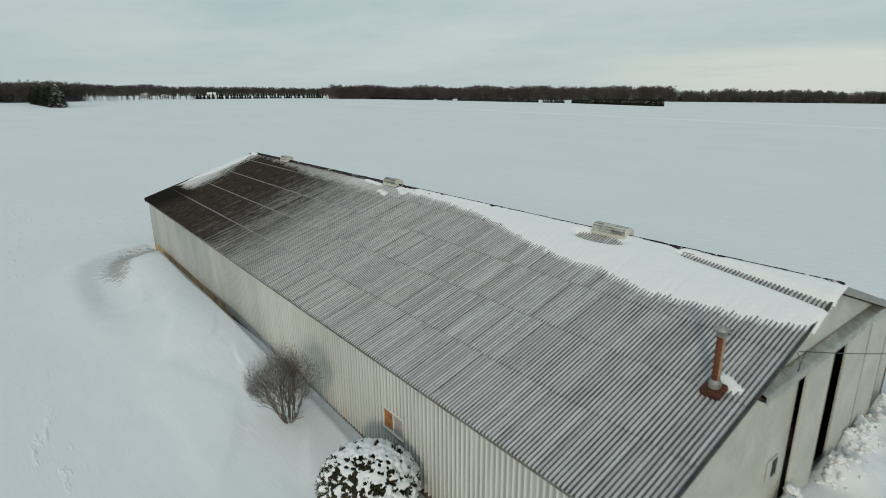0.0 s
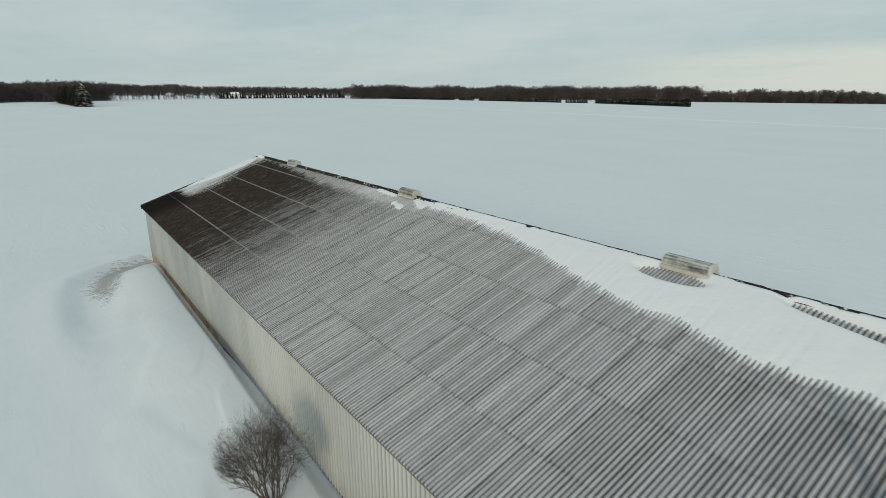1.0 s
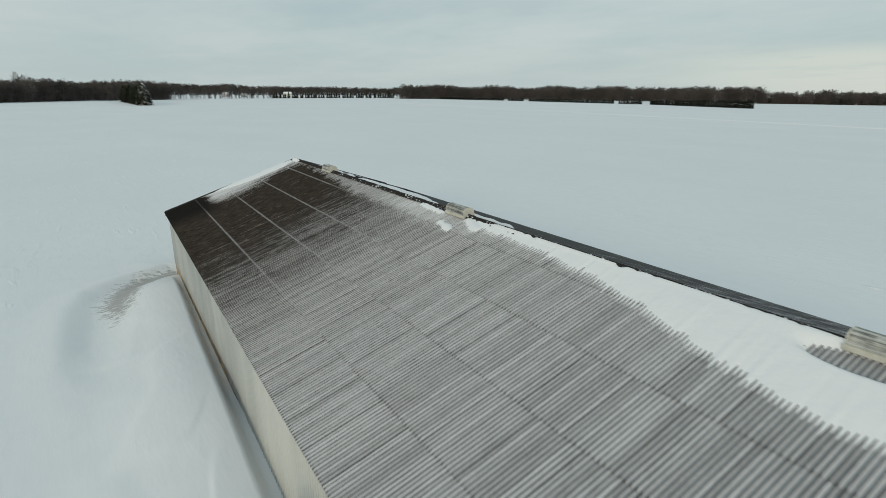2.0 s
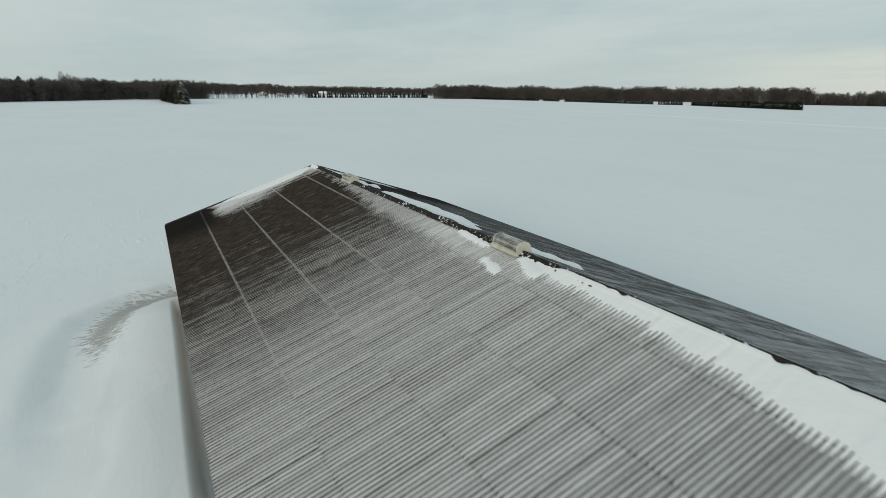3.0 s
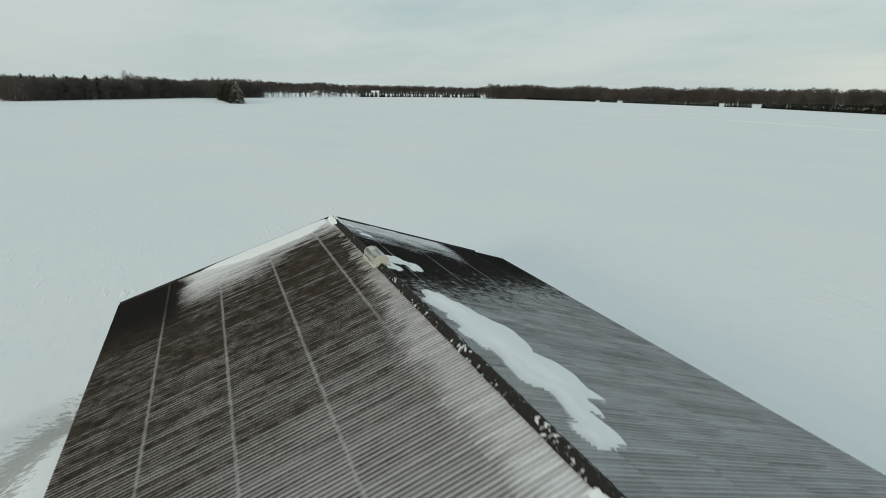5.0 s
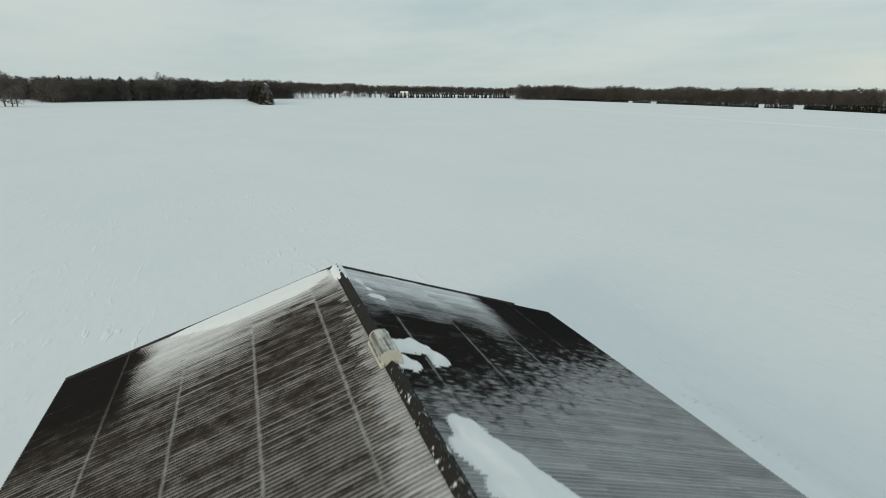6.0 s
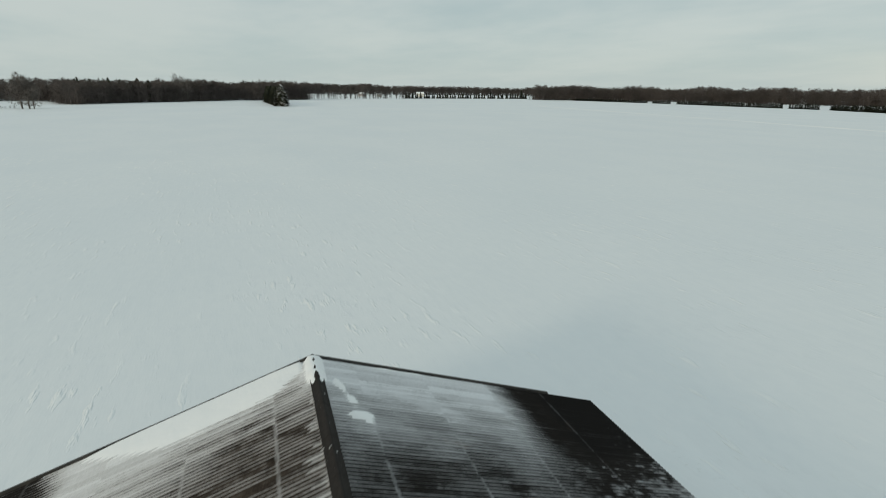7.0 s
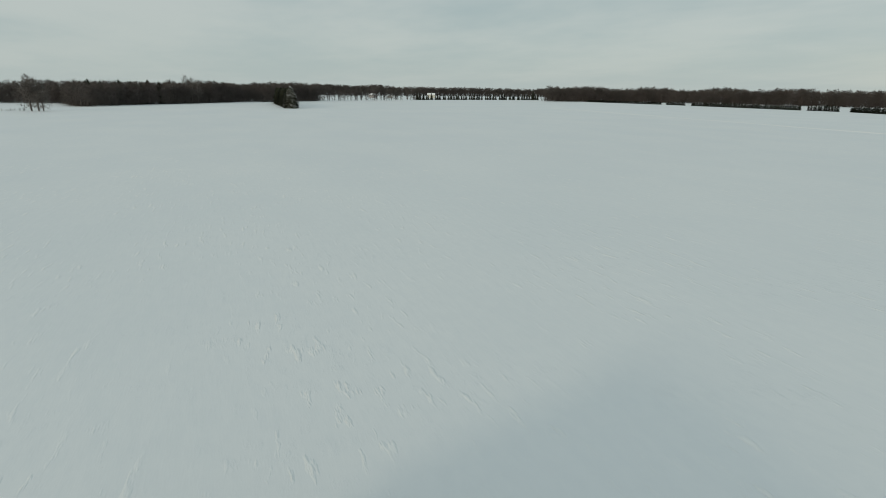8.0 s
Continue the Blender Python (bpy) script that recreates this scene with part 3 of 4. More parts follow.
part("floor", boxes((-wx + 0.15, wx - 0.15, GABLE_NEAR + 0.1, GABLE_FAR - 0.15, -0.05, 0.02)), M_DARK, barn)
for x0, x1 in ((-0.80, 0.74), (1.6, 3.3), (3.33, 5.0)):
    door = part("door", boxes((x0, x1, GABLE_NEAR - 0.16, GABLE_NEAR - 0.10, 0.08, 3.62), bevel=0.008), M_DOOR, barn, "cream sliding door leaf")
    for xs in (x1 - 0.06,):
        part("seam", boxes((xs, xs + 0.025, GABLE_NEAR - 0.168, GABLE_NEAR - 0.161, 0.1, 3.6)), M_FASCIA, door)
# track cover: a folded sheet with a ribbed flashing above it
bm = bmesh.new()
profile = [(0.02, 3.99), (0.06, 3.97), (0.22, 3.90), (0.24, 3.88), (0.24, 3.71), (0.225, 3.71), (0.225, 3.87), (0.05, 3.955), (0.02, 3.965)]
ends = [[bm.verts.new((x, GABLE_NEAR - d, z)) for d, z in profile] for x in (-3.1, 4.35)]
bm.faces.new(ends[0])
bm.faces.new(ends[1][::-1])
for k in range(len(profile)):
    j = (k + 1) % len(profile)
    bm.faces.new((ends[0][j], ends[0][k], ends[1][k], ends[1][j]))
bmesh.ops.recalc_face_normals(bm, faces=bm.faces[:])
hood = part("door_hood", bm, M_GALV, barn, "galvanised sliding door track cover")
part("track", boxes((-3.0, 4.3, GABLE_NEAR - 0.20, GABLE_NEAR - 0.02, 3.70, 3.78), bevel=0.01), M_TIMBER, hood, "dark door track")
for k in range(30):
    x = -3.05 + 0.13 * k
    part("rib", boxes((x, x + 0.05, GABLE_NEAR - 0.10, GABLE_NEAR - 0.03, 3.96, 4.005), bevel=0.012), M_GALV, hood)
small = part("window", boxes((-1.78, -1.28, GABLE_NEAR - 0.035, GABLE_NEAR - 0.002, 1.24, 1.74), bevel=0.01), M_DOOR, barn, "small boarded window")
part("pane", boxes((-1.58, -1.34, GABLE_NEAR - 0.045, GABLE_NEAR - 0.036, 1.29, 1.70)), M_TIMBER, small)

# roof: a deck under each slope, sheets laid in five courses
THICK = 0.012
AMP = 0.020
COURSES = ((7.06, 1.56 / COS + 0.13), (5.5, 1.55 / COS + 0.13), (3.95, 1.55 / COS + 0.13), (2.4, 1.55 / COS + 0.13), (0.85, 0.80 / COS))


def sheet_mesh(length, waves):
    bm = bmesh.new()
    n = 8 * waves + 4
    cols = []
    for k in range(n + 1):
        v = (waves + 0.5) * WAVE * k / n - WAVE / 4
        w = AMP * math.cos(2 * math.pi * v / WAVE)
        cols.append([bm.verts.new(p) for p in ((0, v, w - THICK), (0, v, w), (0, v, w), (length, v, w))])
    for a, b in zip(cols, cols[1:]):
        bm.faces.new((a[0], a[1], b[1], b[0]))
        bm.faces.new((a[2], b[2], b[3], a[3]))
    bm.normal_update()
    for f in bm.faces:
        if f.normal.z < -0.1:
            f.normal_flip()
    me = bpy.data.meshes.new("sheet")
    bm.to_mesh(me)
    bm.free()
    me.materials.append(M_ROOF)
    me.polygons.foreach_set("use_smooth", [True] * len(me.polygons))
    return me


def slope_pose(side, x, y, lift):
    """Axes up the slope, along the eave and out of the roof; side -1 or 1."""
    c = -side
    out = Vector((side * SIN, 0, COS))
    m = Matrix(((c * COS, 0, side * SIN), (0, c, 0), (SIN, 0, COS))).to_4x4()
    m.translation = Vector((side * x, y, roof_z(x))) + out * lift
    return m


SHEETS = functools.cache(sheet_mesh)
SLOPES = []
for side in (-1, 1):
    deck = bmesh.new()
    prism(deck, [(side * 6.98, roof_z(6.98) - 0.16), (0, RIDGE - 0.16), (0, RIDGE - 0.06), (side * 6.98, roof_z(6.98) - 0.06)], -LENGTH + 0.02, -0.02)
    bmesh.ops.recalc_face_normals(deck, faces=deck.faces[:])
    slope = part("roof_slope", deck, M_TIMBER, barn, "roof slope of corrugated fibre-cement sheets")
    SLOPES.append(slope)
    part("fascia", boxes((side * 7.0, side * 6.94, -LENGTH + 0.03, -0.03, roof_z(7) - 0.15, roof_z(7) - 0.045)) if side > 0 else
         boxes((-7.0, -6.94, -LENGTH + 0.03, -0.03, roof_z(7) - 0.15, roof_z(7) - 0.045)), M_FASCIA, barn)
    for y0, y1 in ((-0.02, 0.03), (-LENGTH - 0.03, -LENGTH + 0.02)):
        low = 0.17 if y0 > -1 else (0.14 if side > 0 else 0.05)
        reach, top = (5.75 if side > 0 and y0 > -1 else 7.03), (0.075 if y0 > -1 else 0.03)
        bm = prism(bmesh.new(), [(side * reach, roof_z(reach) - low), (0, RIDGE - low), (0, RIDGE + top), (side * reach, roof_z(reach) + top)], y0, y1)
        bmesh.ops.recalc_face_normals(bm, faces=bm.faces[:])
        # at the near left edge the dark strip stands for shade under the sheets
        part("verge_board", bm, M_LEAD if side > 0 and y0 < -1 else M_TRIM, barn)

# ridge vents
def ridge_vent(name, y, length, label):
    v = thing(name, label, "roof vent", pose(0, y, RIDGE))
    n = 10
    bm = bmesh.new()
    prof = [(0.225, 0.085), (0.185, 0.115), (0.17, 0.21)] + [(0.17 * math.cos(a), 0.21 + 0.085 * math.sin(a)) for a in np.linspace(0.25, math.pi - 0.25, n)] + [(-0.17, 0.21), (-0.185, 0.115), (-0.225, 0.085)]
    prism(bm, prof, y - length / 2, y + length / 2)
    bmesh.ops.translate(bm, verts=bm.verts[:], vec=(0, 0, RIDGE))
    bmesh.ops.recalc_face_normals(bm, faces=bm.faces[:])
    part("hood", bm, M_HOOD, v, "weathered rounded metal hood")
    part("throat", boxes((-0.13, 0.13, y - length / 2 + 0.05, y + length / 2 - 0.05, RIDGE - 0.1, RIDGE + 0.12)), M_CREAM, v)
    for s in (-1, 1):
        part("apron", boxes(*[(min(s * 0.14, s * 0.225), max(s * 0.14, s * 0.225), y - length / 2 - 0.04, y + length / 2 + 0.04, RIDGE - 0.03, RIDGE + 0.075)], bevel=0.015), M_CREAM, v)
        e = y + s * length / 2
        part("end_plate", prism(bmesh.new(), [(0.195, RIDGE - 0.02), (0.195, RIDGE + 0.205), (0.12, RIDGE + 0.28), (0, RIDGE + 0.30), (-0.12, RIDGE + 0.28), (-0.195, RIDGE + 0.205), (-0.195, RIDGE - 0.02)],
             e - 0.012, e + 0.012), M_CREAM, v)
    return v


for y, length in ((-28.92, 1.1), (-17.45, 0.98), (-5.75, 0.98)):
    ridge_vent("ridge_vent", y, length, "cream metal ridge vent with a rounded hood, snow at its foot")

# stove pipe
pipe_x, pipe_y = -3.93, -34.03
pz = roof_z(pipe_x)
flue = thing("stove_pipe", "rusty banded stove pipe with a grey cap on the roof", "chimney", pose(pipe_x, pipe_y, pz))
part("base_box", boxes((-0.18, 0.18, -0.18, 0.18, -0.05, 0.12), bevel=0.02), M_RUST, flue, "rust-brown flashing box", m=pose(pipe_x, pipe_y, pz, 0, -math.degrees(math.asin(SIN)), 0))
part("collar", lathe([(0.115, 0.1), (0.115, 0.2), (0.08, 0.26)]), M_LEAD, flue, m=pose(pipe_x, pipe_y, pz))
part("pipe", lathe([(0.075, 0.1), (0.075, 1.15)]), M_PIPE, flue, "streaked rusty pipe", m=pose(pipe_x, pipe_y, pz), smooth=True)
for z in np.arange(0.36, 1.1, 0.10):
    part("band", lathe([(0.076, z), (0.084, z + 0.008), (0.084, z + 0.03), (0.076, z + 0.038)]), M_PIPE, flue, m=pose(pipe_x, pipe_y, pz))
part("cap", lathe([(0.085, 1.10), (0.10, 1.12), (0.10, 1.2), (0.135, 1.215), (0.135, 1.255), (0.04, 1.30)]), M_LEAD, flue, "grey metal cap", m=pose(pipe_x, pipe_y, pz), smooth=True)


# snow lying on the roof
def lie(inside, deep, soft):
    """Depth of snow by the way inside its edge."""
    return deep * (1 - math.exp(-inside / soft)) if inside > 0 else inside * deep / soft


EDGE_Y = (-34.7, -33.4, -31.5, -29.8, -28.7, -27.4, -25.1, -23.3, -21.1, -19.4, -18.1)
EDGE_X = (-1.60, -1.91, -2.01, -1.70, -1.70, -1.47, -0.95, -0.62, -0.45, -0.38, -0.30)


def snow_left(x, y):
    wob = 0.12 * noise.noise((x * 0.8, y * 0.8, 2)) + 0.10 * noise.noise((0, y * 2.6, 7)) + 0.17 * noise.noise((0, y * 8.5, 3))
    t = lie(x - np.interp(y, EDGE_Y, EDGE_X) + wob, 0.14, 0.62) if y < -18.05 else -0.2
    if y < -30:
        k = np.interp(y, (-34.6, -33.5, -32.0, -31.0), (-0.77, -0.58, -0.34, -0.18))
        t -= 0.22 * math.exp(-((x - k) / 0.13) ** 2) * step(-30.6, -31.6, y)
    t -= (0.05 + 0.03 * noise.noise((x * 3, 0, 5))) * step(-34.60, -34.74, y)
    t -= 0.30 * math.exp(-(((x + 0.38) / 0.22) ** 2 + ((y + 28.72) / 0.78) ** 2) ** 2)
    for ax, ay, bx, by, r in ((-0.62, -17.3, -0.80, -18.1, 0.13), (-0.10, -15.3, -0.2, -16.7, 0.16), (-0.12, -18.2, -0.40, -18.9, 0.20), (0, -19, -0.05, -21, 0.14), (-0.03, -29.55, -0.14, -30.5, 0.2)):
        t = max(t, lie(r - capsule(x, y, ax, ay, bx, by) + wob * 0.5, 0.08, 0.12))
    if x > -0.2 and y < -18.7:
        patchy = noise.noise((y * 0.8, 0, 6)) + 0.6 * noise.noise((y * 3.2, 2, 6))
        over = 0.085 + 0.03 * step(0.0, -0.07, x) - 0.05 * step(0.15, 0.5, patchy)
        over -= 0.09 * step(-31.2, -30.9, y) * step(-29.9, -30.2, y)
        t = min(max(t, over * step(-18.7, -19.6, y) * step(-0.2, -0.1, x)), t if x < -0.1 else over)
    return t


def snow_right(x, y):
    wob = 0.42 * noise.noise((x * 0.9, y * 0.9, 4)) + 0.22 * noise.noise((x * 2.6, y * 2.2, 9))
    t = -0.2
    for ax, ay, bx, by, r in ((0.72, -8.5, 1.0, -9.8, 0.48), (1.0, -9.8, 1.28, -12.4, 0.66), (1.25, -12.4, 0.8, -14.0, 0.38), (0.9, -16.6, 1.4, -18.2, 0.20),
                              (0.36, -5.35, 0.85, -5.2, 0.34), (0.95, -5.25, 1.2, -5.75, 0.24), (0.26, -5.4, 0.24, -6.1, 0.20), (0.35, -0.6, 0.55, -1.7, 0.22), (0.55, -2.2, 0.85, -2.4, 0.20)):
        t = max(t, lie(r - capsule(x, y, ax, ay, bx, by) + wob * 0.95 + 0.12 * noise.noise((x * 6.0, y * 1.5, 2)), 0.19, 0.30))
    return t


def roof_snow(side, depth, x0, x1, y0, y1, dx, dy, label):
    xs, ys = np.arange(x0, x1 + 1e-6, dx), np.arange(y0, y1 + 1e-6, dy)
    me = grid_mesh("roof_snow", xs, ys, lambda x, y: roof_z(x) + depth(x, y), M_SNOW,
                   lambda c: c[:, 2] > RIDGE - (RIDGE - EAVE) * np.abs(c[:, 0]) / HALF - 0.05)
    tagged(settle(new("roof_snow", me)), label, "snow", kind="stuff")


roof_snow(-1, snow_left, -2.5, 0.0, -34.74, -14.6, 0.045, 0.05, "smooth snow blanket under the ridge, its edge fingered by the ribs")
roof_snow(-1, lambda x, y: lie(0.15 - capsule(x, y, -3.68, -34.28, -3.55, -34.02) + 0.07 * noise.noise((x * 5, y * 5, 1)), 0.08, 0.1), -4.1, -3.2, -34.6, -33.6, 0.03, 0.03,
          "small snow drift against the stove pipe")
roof_snow(1, snow_right, 0.12, 2.3, -34.4, -0.6, 0.05, 0.06, "tongues of drifted snow below the ridge")


def snow_verge(x, y):
    if abs(x) < 0.24 and y > -1.5:
        return 0.108 + 0.03 * noise.noise((x * 9, y * 6, 4)) - 0.9 * max(abs(x) - 0.10, 0) - 0.10 * step(-0.75, -1.35, y + 0.25 * noise.noise((x * 5, y * 4, 2)))
    wob = 0.25 * noise.noise((x * 0.7, y * 0.7, 12)) + 0.08 * noise.noise((x * 2.4, 0, 3))
    return lie(y + 0.75 * step(-5.2, -2.6, x) * step(0.2, -1.0, x) - 0.15 + 0.3 * step(-5.2, -3.8, x) + wob, 0.10, 0.35) if -5.2 < x < 0.0 else lie(y + 0.10 * step(4.5, 2.0, x) + wob * 0.7, 0.08, 0.12)


roof_snow(-1, snow_verge, -5.2, 5.0, -1.6, -0.03, 0.06, 0.05, "thin snow held along the far roof edge")

# overhead cable at the doors, with a slack loop where it is tied
def wire(points, thick):
    bm = bmesh.new()
    ring = [[bm.verts.new(p + Vector((0, thick * math.cos(a), thick * math.sin(a)))) for a in (0, 2.1, 4.2)] for p in points]
    for a, b in zip(ring, ring[1:]):
        for k in range(3):
            bm.faces.new((a[k], a[(k + 1) % 3], b[(k + 1) % 3], b[k]))
    return bm


spans = [k / 24 for k in range(25)]
cable = part("cable", wire([Vector((-2.3 + 12 * f, GABLE_NEAR - 0.35 - 2.4 * f, 4.62 - 0.5 * math.sin(math.pi * f) - 1.6 * f)) for f in spans], 0.012),
             M_WIRE, None, "thin black cable strung from the gable")
tagged(cable, category="cable")
part("loop", wire([Vector((-2.2 + 0.5 * f + 0.12 * math.sin(2 * math.pi * f), GABLE_NEAR - 0.30, 4.55 - 0.12 * f - 0.42 * math.sin(math.pi * f))) for f in spans], 0.008),
     M_WIRE, cable, "slack loop of wire")


# ---- plants ----
def limbs(rng, height, spread, forks, up=0.9, lean=0.5, stem=0.5, low=0.25, first=1.0, straight=9, girth=0.022):
    """Segments (start, end, radius at start, radius at end) of a bare crown; forks: how many children at each level."""
    out = []

    def grow(p, d, length, r, level):
        bend = Vector(rng.normal(0, 0.12, 3))
        mid = p + d * length * 0.5
        q = mid + (d + bend).normalized() * length * 0.5
        if level >= straight:
            out.append((p, q, r, r * 0.55, level))
        else:
            out.append((p, mid, r, r * 0.8, level))
            out.append((mid, q, r * 0.8, r * 0.55, level))
        if level >= len(forks):
            return
        n = forks[level]
        for k in range(n):
            a = 2 * math.pi * (k + rng.uniform(0, 0.9)) / n
            side = d.orthogonal().normalized()
            side.rotate(Matrix.Rotation(a, 3, d))
            e = (d * rng.uniform(0.5, 1.1) + side * rng.uniform(0.5, 1.0) * spread + Vector((0, 0, 0.25 * up))).normalized()
            f = rng.uniform(0.3, 1.0) if level else low + (1 - low) * (k + rng.uniform(0, 1)) / n
            start = p.lerp(mid, f * 2) if f < 0.5 else mid.lerp(q, f * 2 - 1)
            grow(start, e, length * rng.uniform(0.50, 0.78) * (1.0 if level else first * (1.15 - 0.7 * f)), r * rng.uniform(0.40, 0.6), level + 1)

    grow(Vector((0, 0, -0.1)), Vector((rng.normal(0, 0.06) * lean, rng.normal(0, 0.06) * lean, 1)).normalized(), height * stem, height * girth, 0)
    return out


def twig_arrays(segments, thin_from, least):
    """Three-sided limbs; from level thin_from on, single slender blades."""
    verts, tris = [], []
    for p, q, r0, r1, level in segments:
        d = (q - p)
        if d.length < 1e-6:
            continue
        a = d.orthogonal().normalized()
        b = d.cross(a).normalized()
        i = len(verts)
        r0, r1 = max(r0, least), max(r1, least * 0.7)
        if level >= thin_from:
            verts += [p + a * r0, p - a * r0, q + b * r1 * 0.5, q - b * r1 * 0.5]
            tris += [(i, i + 1, i + 2), (i + 1, i + 3, i + 2)]
        else:
            for k in range(3):
                c, s = math.cos(k * 2.0944), math.sin(k * 2.0944)
                verts += [p + (a * c + b * s) * r0, q + (a * c + b * s) * r1]
            for k in range(3):
                j, l = i + 2 * k, i + 2 * ((k + 1) % 3)
                tris += [(j, l, l + 1), (j, l + 1, j + 1)]
    v = np.array([tuple(x) for x in verts])
    return v, np.array(tris)


def normal_height(v):
    v = v.copy()
    v /= max(v[:, 2].max(), 0.1)
    return v


RNG = np.random.default_rng(5)


def twiggy_arrays(rng, blades, wide, thick=1.0):
    """A bare tree of unit height: a stem, limbs and a dense haze of rising twigs in an uneven oval crown."""
    segs = limbs(rng, 1.0, 0.7, (9,), stem=0.82, low=0.2, first=0.55)
    v, f = twig_arrays(segs, 1, 0.004)
    verts, tris = [tuple(q) for q in v], [tuple(q) for q in f]
    lobes = [(rng.uniform(-0.12, 0.12), rng.uniform(-0.12, 0.12), rng.uniform(0.35, 0.85), rng.uniform(0.10, 0.2)) for _ in range(9)]
    for k in range(blades):
        if k % 3:
            cx, cy, cz, cr = lobes[rng.integers(9)]
            d = rng.normal(0, 1, 3)
            d *= cr * rng.uniform(0.3, 1.0) / np.linalg.norm(d)
            p = np.array((cx + d[0], cy + d[1], cz + d[2] * 0.9))
        else:
            z = rng.uniform(0.08, 0.9)
            r = wide * math.sin(math.pi * min(z + 0.12, 1)) ** 0.7 * math.sqrt(rng.uniform(0, 1))
            a = rng.uniform(0, 2 * math.pi)
            p = np.array((r * math.cos(a), r * math.sin(a), z))
        out = np.array((p[0], p[1], 0.18)) + rng.normal(0, 0.22, 3)
        out /= np.linalg.norm(out)
        l, w = rng.uniform(0.05, 0.10) * thick ** 0.3, rng.uniform(0.004, 0.008) * thick
        side = np.cross(out, rng.normal(0, 1, 3))
        side *= w / (np.linalg.norm(side) + 1e-9)
        i = len(verts)
        q = p + out * l
        verts += [tuple(p + side), tuple(p - side), tuple(q)]
        tris.append((i, i + 1, i + 2))
    return normal_height(np.array(verts)), np.array(tris)


BARE = [twiggy_arrays(RNG, 350, RNG.uniform(0.22, 0.34), 1.5) for _ in range(8)]
BRUSH = [twiggy_arrays(RNG, 150, RNG.uniform(0.4, 0.55), 1.7) for _ in range(6)]
THIN = [twiggy_arrays(RNG, 300, RNG.uniform(0.12, 0.18), 1.4) for _ in range(5)]
DISTANT = [twiggy_arrays(RNG, 100, RNG.uniform(0.45, 0.6), 3.6) for _ in range(6)]


def conifer_arrays(rng, sprays, width, blunt=0.75):
    """A spruce of unit height: a stem and many drooping sprays in a ragged cone down to the ground."""
    verts, tris = [(0.012, 0, 0), (-0.006, 0.01, 0), (-0.006, -0.01, 0), (0, 0, 1.0)], [(0, 1, 3), (1, 2, 3), (2, 0, 3)]
    for k in range(sprays):
        f = rng.uniform(0, 1) ** 1.35
        z = 0.03 + 0.93 * f
        a = rng.uniform(0, 2 * math.pi)
        r = (width * (1 - f) ** blunt + 0.012) * (0.85 + 0.2 * math.sin(5 * a + 9 * z) + rng.uniform(-0.12, 0.12))
        c, s = math.cos(a), math.sin(a)
        w, dz = 0.016 + 0.10 * r, 0.02 + 0.22 * r
        i = len(verts)
        verts += [(c * r * 0.15, s * r * 0.15, z + 0.02), (c * r * 0.65 - s * w, s * r * 0.65 + c * w, z - dz * 0.5),
                  (c * r, s * r, z - dz), (c * r * 0.65 + s * w, s * r * 0.65 - c * w, z - dz * 0.5)]
        tris += [(i, i + 1, i + 2), (i, i + 2, i + 3)]
    return np.array(verts), np.array(tris)


SPRUCE = [conifer_arrays(RNG, 420, w) for w in (0.24, 0.30, 0.20)]
LUSH = conifer_arrays(RNG, 1900, 0.33, 0.32)
STOUT = conifer_arrays(RNG, 520, 0.33, 0.45)
CLIPPED = [conifer_arrays(RNG, 330, w, 0.22) for w in (0.30, 0.36)]


def gather(protos, spots):
    """Joins turned and scaled copies of the prototypes at rows of x, y, z, height, width."""
    vs, fs, base = [], [], 0
    for x, y, z, h, w in spots:
        v, f = protos[RNG.integers(len(protos))]
        a = RNG.uniform(0, 2 * math.pi)
        c, s = math.cos(a), math.sin(a)
        p = v * (w, w, h)
        p = np.stack([p[:, 0] * c - p[:, 1] * s + x, p[:, 0] * s + p[:, 1] * c + y, p[:, 2] + z], 1)
        vs.append(p)
        fs.append(f + base)
        base += len(p)
    return np.concatenate(vs), np.concatenate(fs)


def along(points, f):
    """The point at a share f of a line of points."""
    p = [Vector(q) for q in points]
    lengths = [(b - a).length for a, b in zip(p, p[1:])]
    d = f * sum(lengths)
    for a, b, l in zip(p, p[1:], lengths):
        if d <= l:
            return a.lerp(b, d / l)
        d -= l
    return p[-1]


def wood(name, label, edge, deep, count, h0, h1, protos=None, mat=None, under=2, push=(0, 1), slim=1.0):
    """A belt of bare trees behind an edge line."""
    spots = []
    for k in range(count):
        f = (k + RNG.uniform(0, 1)) / count
        q = along(edge, f)
        back = RNG.uniform(0, 1) ** 1.8 * deep
        x, y = q.x + push[0] * back + RNG.normal(0, 1.5), q.y + push[1] * back + RNG.normal(0, 1.5)
        swell = 0.88 + 0.24 * (noise.noise((x * 0.02, y * 0.02, 8)) + 0.5)
        h = (h0 + (h1 - h0) * f) * swell * RNG.uniform(0.82, 1.08)
        spots.append((x, y, far_tilt(x, y) - 0.2, h, h * slim * RNG.uniform(0.85, 1.15)))
    v, f = gather(protos or BARE, spots)
    if protos is None:
        low = []
        for x, y, z, h, w in spots * under:
            s = RNG.uniform(0.2, 0.55)
            low.append((x + RNG.normal(0, 3), y + RNG.normal(0, 3), z, h * s, w * s * 1.1))
        v2, f2 = gather(BRUSH, low)
        v, f = np.concatenate([v, v2]), np.concatenate([f, f2 + len(v)])
    me = tri_mesh(name, v, f, mat or M_BARK)
    return tagged(settle(new(name, me)), label, "woodland", kind="stuff")


